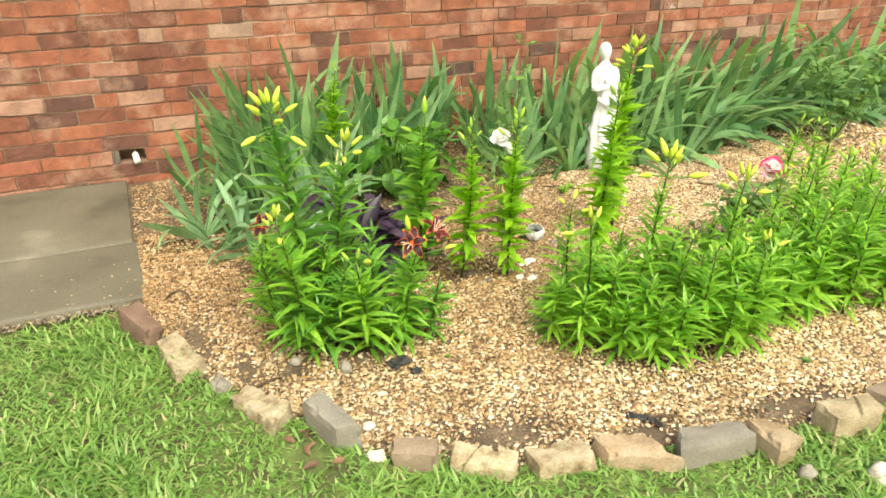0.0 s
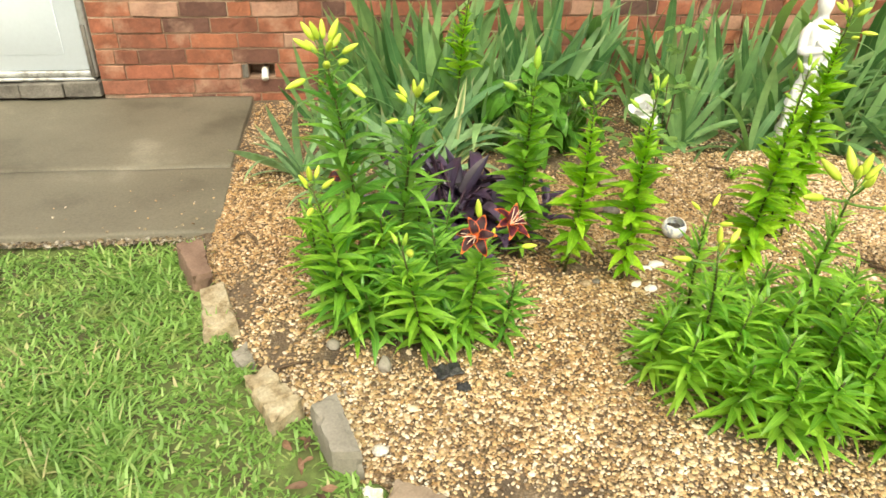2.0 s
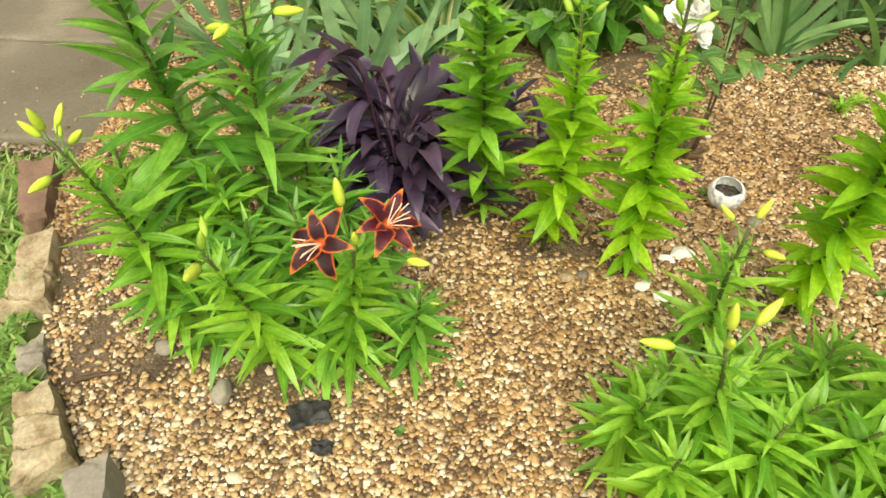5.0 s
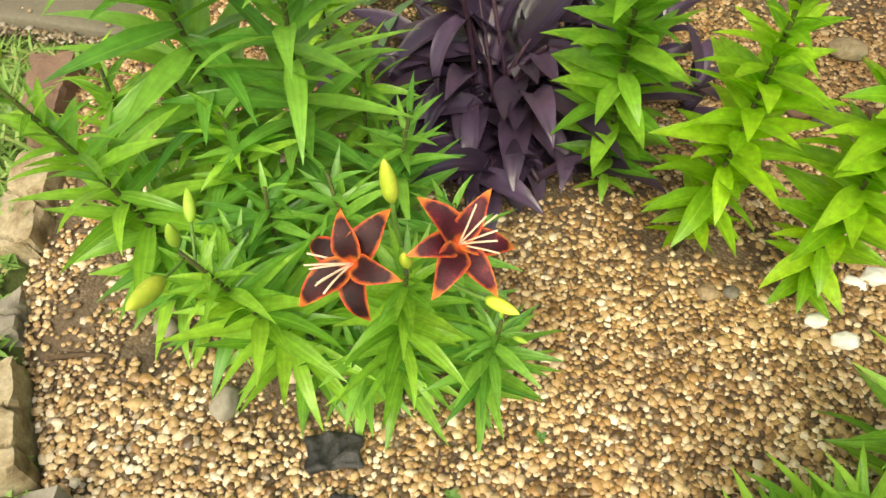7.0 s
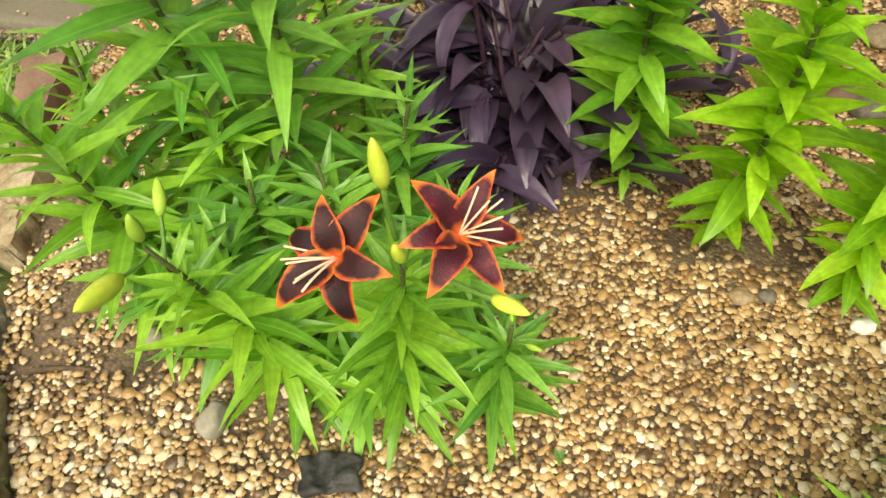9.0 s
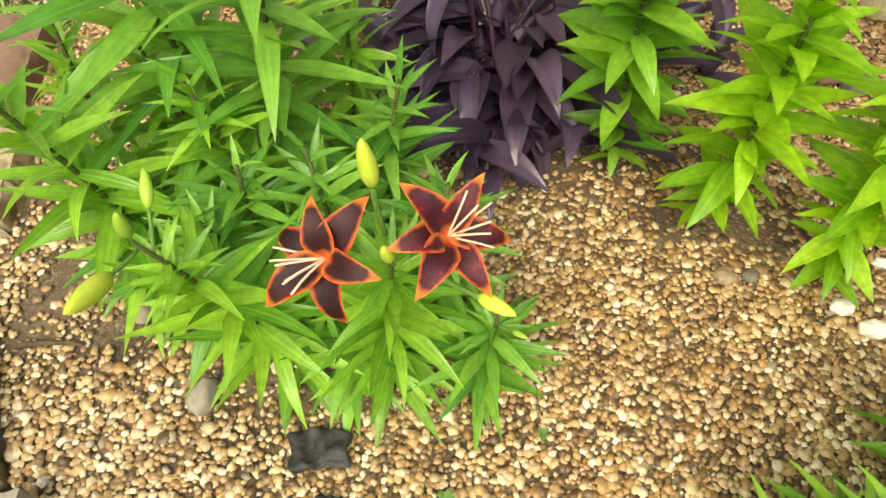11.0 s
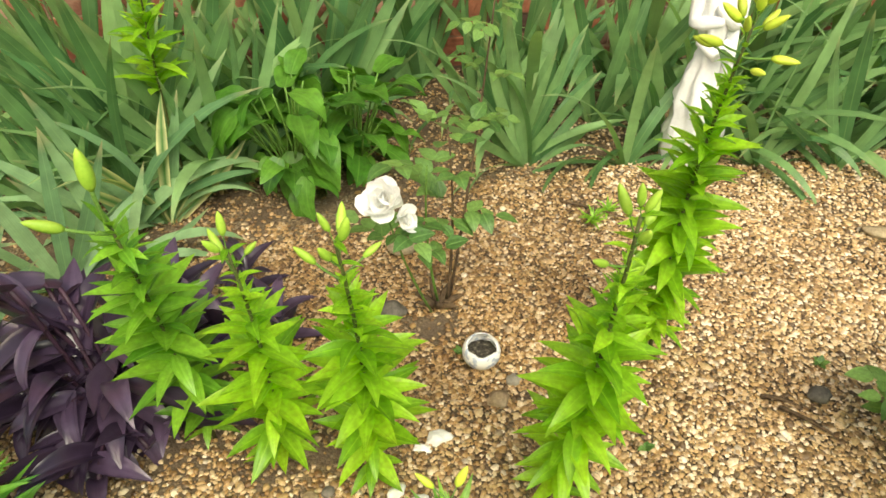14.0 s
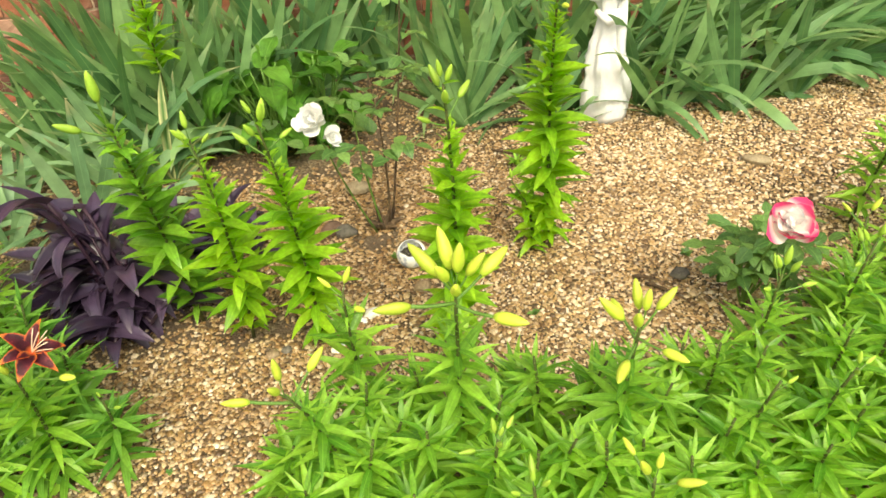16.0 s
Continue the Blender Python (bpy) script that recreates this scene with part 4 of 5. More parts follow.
def lily_flower(plant, at, facing, lift, size, seed, tepals=None, lean=200):
    """An open lily: six petals round a throat, six stamens and a pistil, as a part of its plant."""
    r = random.Random(seed)
    frame_m = aim(at, facing, lift) @ pose(0, 0, 0, -90)
    heart = bmesh.new()
    bmesh.ops.create_cone(heart, cap_ends=True, segments=10, radius1=size * 0.05, radius2=size * 0.14, depth=size * 0.2)
    flower = part("flower", heart, BUD_GREEN, plant, "open maroon lily flower edged in orange", frame_m)
    for k in range(6):
        inner = k % 2
        m = aim((0, 0, size * (0.06 + 0.03 * inner)), 60 * k + r.uniform(-13, 13), 44 + r.uniform(-14, 16), size * r.uniform(0.95, 1.2), r.uniform(-24, 24))
        part("petal", (tepals or TEPALS)[r.randrange(3) if not inner else 0], TEPAL, flower, m=m)
    for k in range(6):
        m = aim((0, 0, size * 0.08), lean + 16 * (k - 2.5) + r.uniform(-8, 8), 40 + r.uniform(-10, 12), size * r.uniform(0.62, 0.8))
        part("stamen", FILAMENTS, FILAMENT, flower, m=m)
    return flower


# clump beside the walk
DARK_BUSHY = "bushy green lily with narrow leaves in the gravel bed"
lily((-0.74, 2.15), (-0.835, 2.09, 0.775), 66, 0.116, "tall green lily with a head of yellow buds", 14, "yellow", 0.05, DEEP_LEAVES, seed=1, spray=66, raceme=0.065, crown=0.92)
lily((-0.69, 2.13), (-0.625, 2.09, 0.645), 58, 0.108, "tall green lily with greenish-yellow buds", 9, "yellow", 0.046, DEEP_LEAVES, seed=2, spray=60, raceme=0.04, crown=0.92)
lily((-0.79, 2.02), (-0.875, 1.94, 0.5), 44, 0.09, "green lily leaning over the gravel, with small buds", 6, "yellow", 0.04, seed=3, raceme=0.05)
plant = lily((-0.61, 1.96), (-0.672, 1.87, 0.365), 46, 0.09, "green lily with one long pale bud", 2, "green", 0.036, seed=4)
lily_bud(plant, Vector((-0.66, 1.86, 0.372)) - plant.location, 272, 24, 0.056, "yellow", 0.04)
plant = lily((-0.5, 1.96), (-0.466, 1.92, 0.335), 50, 0.078, "green lily with two open maroon and orange flowers", 0, seed=5)
rel = plant.location
lily_flower(plant, Vector((-0.498, 1.876, 0.39)) - rel, 255, 54, 0.058, 3, None, 45)
lily_flower(plant, Vector((-0.414, 1.91, 0.398)) - rel, 300, 58, 0.06, 8, RED_TEPALS, 195)
lily_bud(plant, Vector((-0.474, 1.935, 0.35)) - rel, 150, 82, 0.05, "yellow", 0.06)
lily_bud(plant, Vector((-0.457, 1.905, 0.352)) - rel, 275, 66, 0.036, "yellow", 0.03)
lily_bud(plant, Vector((-0.43, 1.92, 0.33)) - rel, 330, 20, 0.04, "yellow", 0.06)
lily((-0.40, 1.97), (-0.372, 1.962, 0.21), 34, 0.07, "short leafy green lily at the clump's edge", 2, "green", 0.02, seed=6, meshes=DEEP_LEAVES)
for i, (bx, by, tx, ty, tz) in enumerate(((-0.72, 2.09, -0.72, 2.065, 0.36), (-0.54, 2.13, -0.525, 2.16, 0.32), (-0.58, 2.04, -0.588, 2.035, 0.33), (-0.55, 1.96, -0.548, 1.93, 0.14), (-0.80, 2.12, -0.83, 2.15, 0.33),
                                         (-0.68, 2.0, -0.69, 1.97, 0.26), (-0.82, 2.05, -0.87, 2.02, 0.22), (-0.62, 2.2, -0.6, 2.22, 0.36), (-0.66, 2.06, -0.66, 2.02, 0.3), (-0.47, 2.06, -0.45, 2.07, 0.27), (-0.74, 2.0, -0.77, 1.97, 0.2), (-0.86, 2.12, -0.9, 2.12, 0.36), (-0.84, 2.22, -0.88, 2.24, 0.3))):
    lily((bx, by), (tx, ty, tz), 40 if tz > 0.2 else 26, 0.076, DARK_BUSHY, seed=20 + i, crown=0.85, filler=True, meshes=DEEP_LEAVES if i not in (0, 4, 7, 11) else LILY_LEAVES)
plant = lily((-0.8, 2.58), (-0.82, 2.6, 0.2), 26, 0.07, "small lily with an orange bloom behind the clump", 0, seed=40)
lily_flower(plant, Vector((-0.822, 2.59, 0.215)) - plant.location, 250, 40, 0.055, 5)

# four upright lilies with wide pale leaves
PALE = "upright yellow-green lily with broad leaves and closed green buds"
plant = lily((-0.262, 2.385), (-0.287, 2.29, 0.6), 84, 0.077, "upright green lily with broad leaves and a single tall bud", 0, "green", 0.05, WIDE_LEAVES, seed=51, crown=0.72)
lily_bud(plant, Vector((-0.287, 2.29, 0.595)) - plant.location, 260, 80, 0.062, "green", 0.07)
lily_bud(plant, Vector((-0.287, 2.295, 0.58)) - plant.location, 195, 25, 0.05, "green", 0.06)
lily((-0.137, 2.297), (-0.138, 2.225, 0.59), 72, 0.074, PALE, 4, "green", 0.036, WIDE_PALE, seed=52, crown=0.72, spray=14, raceme=0.06)
lily((0.032, 2.235), (-0.002, 2.147, 0.645), 80, 0.076, PALE, 6, "green", 0.038, WIDE_PALE, seed=53, crown=0.72, spray=16, raceme=0.09)
lily((0.335, 2.14), (0.32, 2.04, 0.725), 96, 0.073, PALE, 6, "green", 0.038, WIDE_PALE, seed=54, crown=0.7, spray=16, raceme=0.09)
lily((0.672, 2.45), (0.634, 2.385, 0.79), 122, 0.077, "tall yellow-green lily with a head of buds before the statue", 14, "yellow", 0.043, WIDE_PALE, seed=55, crown=0.78, spray=36, raceme=0.09)
lily((0.62, 2.46), (0.55, 2.42, 0.26), 34, 0.06, "small yellow-green lily at the foot of the tall one", 2, "green", 0.03, WIDE_PALE, seed=56)

# bushy lilies in the middle of the bed
FRONT = "bushy green lily with a head of yellow buds"
GREEN_HEAD = "bushy green lily with a small cluster of unripe buds"
for i, (bx, by, tx, ty, tz, n, k, colour, size) in enumerate((
        (0.06, 1.78, 0.002, 1.69, 0.435, 44, 4, "yellow", 0.05), (0.285, 1.745, 0.262, 1.685, 0.6, 58, 9, "yellow", 0.056), (0.13, 1.96, 0.104, 1.945, 0.395, 36, 3, "yellow", 0.036), (0.54, 1.68, 0.515, 1.625, 0.525, 52, 8, "yellow", 0.05),
        (0.84, 1.80, 0.835, 1.76, 0.44, 44, 6, "green", 0.036), (1.05, 1.84, 1.05, 1.81, 0.43, 42, 6, "green", 0.032), (0.31, 1.62, 0.295, 1.575, 0.39, 42, 5, "green", 0.028), (0.34, 1.56, 0.33, 1.51, 0.36, 40, 4, "green", 0.03),
        (0.5, 1.53, 0.49, 1.475, 0.38, 42, 4, "yellow", 0.038), (0.74, 1.63, 0.74, 1.585, 0.39, 40, 2, "green", 0.024), (0.88, 1.63, 0.875, 1.59, 0.38, 40, 3, "green", 0.026))):
    lily((bx, by), (tx, ty, tz), int(n * 1.12), 0.076, FRONT if size > 0.035 else GREEN_HEAD, k, colour, size, FRESH_LEAVES, seed=70 + i, spray=40 if colour == "yellow" else 24, raceme=0.05 if k > 5 else 0.03)
for i, (bx, by, tz) in enumerate(((0.1, 1.7, 0.3), (0.18, 1.62, 0.29), (0.41, 1.64, 0.33), (0.6, 1.55, 0.32), (0.1, 1.82, 0.3), (0.42, 1.76, 0.34), (0.22, 1.7, 0.34), (0.62, 1.68, 0.34), (0.26, 1.52, 0.24), (0.42, 1.5, 0.26), (0.02, 1.7, 0.22), (0.0, 1.84, 0.2), (-0.03, 1.79, 0.2),
                                  (0.2, 1.84, 0.32), (0.55, 1.62, 0.33), (0.7, 1.73, 0.34), (0.38, 1.86, 0.26), (0.32, 1.7, 0.36), (0.5, 1.74, 0.36), (0.14, 1.76, 0.3), (0.46, 1.58, 0.34), (0.34, 1.6, 0.32), (0.68, 1.6, 0.3), (0.52, 1.5, 0.22), (0.18, 1.55, 0.2), (0.08, 1.62, 0.2))):
    lily((bx, by), (bx + rnd.uniform(-0.03, 0.03), by + rnd.uniform(-0.05, 0.01), tz), 42, 0.076, DARK_BUSHY, seed=90 + i, crown=0.85, filler=True, meshes=LILY_LEAVES if i % 4 == 1 else FRESH_LEAVES)
for i, (bx, by, tz, k) in enumerate(((0.98, 1.52, 0.34, 0), (1.1, 1.6, 0.42, 3), (1.05, 1.7, 0.38, 0), (1.2, 1.55, 0.36, 0), (1.25, 1.68, 0.44, 3), (1.2, 1.86, 0.45, 6), (1.4, 1.75, 0.44, 5), (1.36, 1.6, 0.36, 0), (1.5, 1.64, 0.38, 4), (0.93, 1.6, 0.3, 0), (1.32, 1.9, 0.42, 4),
                                     (1.56, 2.17, 0.4, 6), (1.6, 2.0, 0.4, 4), (1.7, 2.35, 0.38, 4), (1.52, 2.36, 0.42, 3), (1.7, 1.85, 0.4, 4), (0.95, 1.74, 0.36, 0), (1.13, 1.75, 0.38, 0), (0.8, 1.71, 0.34, 0), (1.3, 1.8, 0.38, 0), (0.66, 1.78, 0.3, 0), (1.16, 1.96, 0.38, 2), (0.84, 1.55, 0.26, 0), (1.02, 1.6, 0.36, 0), (1.14, 1.5, 0.28, 0), (0.92, 1.68, 0.38, 0), (1.2, 1.68, 0.4, 0), (1.3, 1.54, 0.3, 0), (1.44, 1.54, 0.3, 0), (1.4, 1.66, 0.4, 0), (1.55, 1.75, 0.4, 0), (1.08, 1.88, 0.36, 0), (1.28, 1.98, 0.36, 0), (1.44, 1.88, 0.4, 0), (1.5, 2.0, 0.38, 0), (0.74, 1.56, 0.24, 0))):
    lily((bx, by), (bx + rnd.uniform(-0.03, 0.03), by + rnd.uniform(-0.05, 0.01), tz), 44, 0.076, GREEN_HEAD if k else DARK_BUSHY, k, "green" if i % 3 else "yellow", 0.032, FRESH_LEAVES, seed=120 + i, crown=0.8, spray=24, filler=True)

lily((-0.36, 3.22), (-0.348, 3.17, 0.64), 44, 0.078, "slender yellow-green lily rising among the irises", 4, "green", 0.03, WIDE_PALE, bare=0.5, seed=57)

# irises against the wall
IRIS_LEAVES = [as_mesh(blade(w, d, 0.12, 0.6, 8, 0.75), "leaf") for w, d in ((0.034, 0.1), (0.039, 0.25), (0.033, 0.4), (0.034, 1.1), (0.036, 1.8))]
STRIPED = [as_mesh(blade(w, d, 0.12, 0.6, 8, 0.75), "leaf") for w, d in ((0.056, 0.15), (0.06, 0.3), (0.054, 0.5), (0.056, 1.1), (0.056, 1.8))]
BLUE_LEAVES = [as_mesh(blade(w, d, 0.12, 0.55, 8, 0.75), "leaf") for w, d in ((0.047, 0.12), (0.052, 0.3), (0.045, 0.5), (0.044, 1.2), (0.046, 1.8))]
for me in BLUE_LEAVES:
    me.materials.append(IRIS_BLUE)
for me in STRIPED:
    me.materials.append(IRIS_PALE)
for me in IRIS_LEAVES:
    me.materials.append(IRIS)


def iris(at, facing, leaves, length, seed, open_by=34, droop=0.3, label="blue-green iris with sword-shaped leaves by the wall", stripes=False, sway=None, leaf_set=None):
    """An iris fan: flat sword leaves spreading in one plane from the root."""
    r = random.Random(seed)
    plant = thing("iris_plant", (*at, float(bed_z(*at)) - 0.01), label, "iris", "irises along the wall")
    for i in range(leaves):
        pale = stripes and i % 2 == 0
        s = i / max(1, leaves - 1) * 2 - 1
        lean = 90 - abs(s) * open_by - r.uniform(0, 12)
        az = (facing if s > 0 else facing + 180) + r.uniform(-18, 18)
        if sway is not None and i % 3:
            az = sway + r.uniform(-55, 55)
        size = length * (1.05 - 0.35 * abs(s)) * r.uniform(0.85, 1.12)
        pick = 4 if r.random() < droop * abs(s) else (3 if r.random() < droop else r.randrange(3))
        m = aim((0.012 * s * math.cos(radians(facing)), 0.012 * s * math.sin(radians(facing)), 0), az, lean, size, (90 if pick < 3 else 25) + r.uniform(-25, 25), r.uniform(0.8, 1.15))
        part("leaf", (STRIPED if pale else leaf_set or IRIS_LEAVES)[pick], IRIS, plant, m=m)


count = 0
for row_y, step, x0, x1, size in ((3.68, 0.17, -0.7, 4.2, 0.66), (3.46, 0.18, -0.72, 4.2, 0.6), (3.24, 0.21, -0.66, 4.2, 0.52)):
    x = x0
    while x < x1:
        y = row_y + rnd.uniform(-0.07, 0.07)
        gap = (-0.22 < x < 0.42 and y < 3.42) or (0.65 < x < 0.85 and y < 3.3) or (2.1 < x < 3.1 and y < 3.4)
        if not gap:
            far = x > 1.15
            tall = 0.74 if x < -0.6 else 1.04 if x < 0.45 else 0.86
            iris((x, y), rnd.uniform(-45, 45), 12 if not far else 13, size * rnd.uniform(0.85, 1.12) * (tall if not far else 1.12), 200 + count, 38 if not far else 66, 0.18 if not far else 0.7,
                 "blue-green iris with sword-shaped leaves by the wall" if not far else "large blue-green iris with arching leaves spilling onto gravel", sway=-48 if far else None)
        count += 1
        x += step * rnd.uniform(0.8, 1.2)
for i, (x, y, f, n, size) in enumerate(((-1.0, 3.06, 20, 12, 0.4), (-0.88, 2.96, 60, 12, 0.38), (-0.97, 2.9, -30, 11, 0.34), (-0.84, 2.82, 10, 9, 0.3), (-0.41, 3.1, 10, 15, 0.39), (-0.5, 3.08, 0, 8, 0.5), (0.612, 3.21, 10, 13, 0.5), (0.9, 3.16, 5, 9, 0.5), (1.02, 3.22, 0, 7, 0.5), (1.3, 3.1, 10, 9, 0.55), (1.55, 3.05, -10, 9, 0.52), (1.8, 3.1, 5, 9, 0.52), (-0.62, 2.88, 30, 10, 0.4), (-0.5, 2.95, -10, 9, 0.36), (-0.3, 3.3, 15, 14, 0.64), (-0.52, 3.3, -20, 14, 0.6), (-0.12, 3.42, 10, 12, 0.64), (-0.95, 3.53, 15, 6, 0.46))):
    iris((x, y), f, n, size, 300 + i, 72 if i < 4 else 30 if i > 16 else 60 if i != 4 else 42, 0.1 if i > 16 else 0.45 if i != 4 else 0.2, "short grey-blue iris at the front of the row" if i != 4 else "short iris with some cream-striped leaves", i == 4, leaf_set=BLUE_LEAVES if i < 6 or 11 < i < 14 else None)

# irises at the row's end, their leaves arching towards the walk
for i, (x, y, n, size) in enumerate(((-0.44, 3.3, 12, 0.6), (-0.55, 3.46, 12, 0.6), (-0.6, 3.26, 12, 0.56), (-0.5, 3.2, 11, 0.52), (-0.68, 3.4, 12, 0.56), (-0.72, 3.2, 10, 0.46), (-0.66, 3.58, 11, 0.58))):
    iris((x, y), 180, n, size, 400 + i, 62, 0.25, "long-leaved iris leaning over towards the concrete walk", sway=178)

# broad-leaved plant among the irises
CALLA_LEAVES = [as_mesh(blade(w, d, 0.25, 0.35, 9, 0.5, 0.045), "leaf") for w, d in ((0.27, 0.5), (0.25, 0.9), (0.29, 1.3))]
for me in CALLA_LEAVES:
    me.materials.append(CALLA)


def broad_plant(at, leaves, height, spread, seed, label):
    r = random.Random(seed)
    plant = thing("broad_leaf_plant", (*at, float(bed_z(*at)) - 0.01), label, "plant")
    for i in range(leaves):
        az = 137.5 * i + r.uniform(-20, 20)
        z = height * r.uniform(0.2, 1.0)
        reach = spread * r.uniform(0.1, 0.8)
        tip = Vector((reach * math.cos(radians(az)), reach * math.sin(radians(az)), z))
        stalk = part("stalk", tube(bmesh.new(), bend((0.02 * math.cos(az), 0.02 * math.sin(az), 0), tip, (0, 0, z * 0.2), 5), [0.0028] * 5, 5), GREEN_STEM, plant)
        part("leaf", CALLA_LEAVES[r.randrange(3)], CALLA, stalk, m=aim(tip, az + r.uniform(-30, 30), r.uniform(-45, 45), r.uniform(0.095, 0.155), r.uniform(-25, 25)))


broad_plant((-0.07, 3.22), 62, 0.33, 0.18, 1, "leafy green plant with broad pointed leaves between irises")
broad_plant((0.1, 3.27), 44, 0.3, 0.14, 2, "leafy green plant with broad pointed leaves between irises")

# purple-leaved trailing plant
HEART = [as_mesh(blade(w, d, 0.55, 0.4, 8, 0.7), "leaf") for w, d in ((0.15, 0.5), (0.155, 1.0), (0.145, 1.5), (0.16, 0.2))]
for me in HEART:
    me.materials.append(PURPLE)
plant = thing("purple_heart_plant", (-0.465, 2.5, -0.005), "dark purple trailing plant with long folded leaves on gravel", "plant")
r = random.Random(5)
for i in range(24):
    az = 137.5 * i + r.uniform(-15, 15)
    reach, z = (0.06 + 0.19 * r.random()), r.uniform(0.12, 0.35)
    if reach > 0.17:
        z = r.uniform(0.03, 0.12)
    tip = Vector((reach * 1.05 * math.cos(radians(az)), reach * math.sin(radians(az)), z))
    line = bend((0.03 * math.cos(az), 0.03 * math.sin(az), 0), tip, (0, 0, 0.06), 6)
    stem = part("stem", tube(bmesh.new(), line, [0.0045] * 6), PURPLE_STEM, plant)
    for k in range(8):
        s = 0.25 + 0.75 * k / 7
        p = line[0].lerp(tip, s) if k == 7 else line[min(5, int(s * 5))]
        part("leaf", HEART[r.randrange(4)], PURPLE, stem, m=aim(p, az + (1 if k % 2 else -1) * r.uniform(15, 95) * (1.2 - s * 0.6), r.uniform(-25, 40) + 25 * s, r.uniform(0.1, 0.18), r.uniform(-25, 25)))
for x, y, az in ((-0.2, 2.78, 20), (-0.13, 2.62, -10), (-0.3, 2.66, 40), (-0.24, 2.58, 100), (-0.36, 2.74, 70)):
    plant = thing("purple_heart_shoot", (x, y, 0), "small purple shoot creeping over the gravel", "plant")
    for k in range(8):
        part("leaf", HEART[k % 4], PURPLE, plant, m=aim((0, 0, 0.012 * k), az + 75 * k, 20 + 7 * k, 0.11 if x > -0.22 else 0.15))

# roses
OVAL = [as_mesh(blade(w, d, 0.2, 0.3, 6, 0.35), "leaflet") for w, d in ((0.36, 0.5), (0.34, 0.9), (0.38, 0.2))]
for me in OVAL:
    me.materials.append(ROSE_LEAF)
ROSE_PETAL_W = as_mesh(blade(0.46, -0.9, 0.22, 0.4, 8, 0.5, 0.07, 3.4), "petal")
ROSE_PETAL_W.materials.append(ROSE_WHITE)
ROSE_PETAL_P = as_mesh(blade(0.44, -0.85, 0.25, 0.4, 8, 0.5, 0.07, 3.4), "petal")
ROSE_PETAL_P.materials.append(ROSE_PINK)


def rose_bloom(plant, at, facing, lift, size, petal, label, seed, inner=None):
    r = random.Random(seed)
    core = bmesh.new()
    bmesh.ops.create_uvsphere(core, u_segments=8, v_segments=6, radius=size * 0.16)
    bloom = part("bloom", core, BUD_YELLOW, plant, label, aim(at, facing, lift) @ pose(0, 0, 0, -90))
    for ring, (n, tilt, k) in enumerate(((8, 8, 0.95), (8, 26, 0.85), (7, 46, 0.7), (6, 64, 0.55), (4, 78, 0.42))):
        for i in range(n):
            part("petal", inner if inner and ring > 1 else petal, ROSE_WHITE, bloom, m=aim((0, 0, size * 0.05 * ring), 360 / n * i + 33 * ring + r.uniform(-12, 12), tilt + r.uniform(-20, 20), size * k * r.uniform(0.75, 1.2), r.uniform(-30, 30)))


def rose_spray(plant, root, tip, leaves, size, seed, material=BARK):
    """A cane with compound leaves of five leaflets."""
    r = random.Random(seed)
    line = bend(root, tip, (r.uniform(-0.03, 0.03), r.uniform(-0.03, 0.03), 0), 8)
    cane = part("cane", tube(bmesh.new(), line, [0.0036 - 0.0003 * i for i in range(8)]), material, plant)
    for i in range(leaves):
        p = line[min(7, 4 + int(3.99 * i / leaves))]
        az, lift = 137.5 * i + r.uniform(-25, 25), r.uniform(-5, 45)
        d = (aim((0, 0, 0), az, lift) @ Vector((0, 1, 0)))
        for k, (along, side) in enumerate(((1.0, 0), (0.7, 62), (0.7, -62), (0.4, 66), (0.4, -66))):
            part("leaflet", OVAL[r.randrange(3)], ROSE_LEAF, cane, m=aim(p + d * size * 2.0 * along, az + side, lift + r.uniform(-25, 10), size * r.uniform(0.85, 1.2), r.uniform(-20, 20)))


rose = thing("rose_bush", (0.235, 2.665, 0), "thin rose bush with one white bloom over a dark stump", "rose bush")
rose_spray(rose, (0, 0, 0), (-0.05, -0.1, 0.46), 5, 0.046, 1, GREEN_STEM)
rose_spray(rose, (0.02, 0, 0), (0.0, -0.04, 0.5), 5, 0.046, 2, BARK)
rose_spray(rose, (-0.02, -0.02, 0), (-0.142, -0.212, 0.455), 3, 0.044, 3, GREEN_STEM)
rose_spray(rose, (0.03, 0.02, 0), (0.12, 0.11, 0.75), 12, 0.032, 6, BARK)
rose_bloom(rose, (-0.145, -0.228, 0.485), 240, 40, 0.046, ROSE_PETAL_W, "full white rose bloom", 4)
rose_bloom(rose, (-0.11, -0.215, 0.435), 300, 10, 0.03, ROSE_PETAL_W, "small drooping white bloom", 5)
stump = bmesh.new()
for k in range(7):
    a = k * 0.9
    tube(stump, bend((0, 0, -0.01), (0.06 * math.cos(a), 0.05 * math.sin(a), 0.025 + 0.012 * (k % 3)), (0, 0, 0.015), 5), [0.011, 0.01, 0.009, 0.006, 0.002])
part("rootstock", stump, BARK, rose, "dark gnarled rootstock")

pink = thing("pink_rose_bush", (1.06, 2.12, 0), "low rose bush with one pink-edged white bloom", "rose bush")
for k, (dx, dy, dz) in enumerate(((-0.07, -0.03, 0.2), (-0.04, 0.04, 0.24), (0.05, 0.04, 0.22), (0.06, -0.04, 0.18), (-0.02, -0.06, 0.17), (-0.09, -0.175, 0.375))):
    rose_spray(pink, (0, 0, 0), (dx, dy, dz), 6 if k < 5 else 3, 0.042, 20 + k, GREEN_STEM)
rose_bloom(pink, (-0.095, -0.19, 0.4), 235, 55, 0.06, ROSE_PETAL_P, "open white rose bloom rimmed in deep pink", 9, ROSE_PETAL_W)

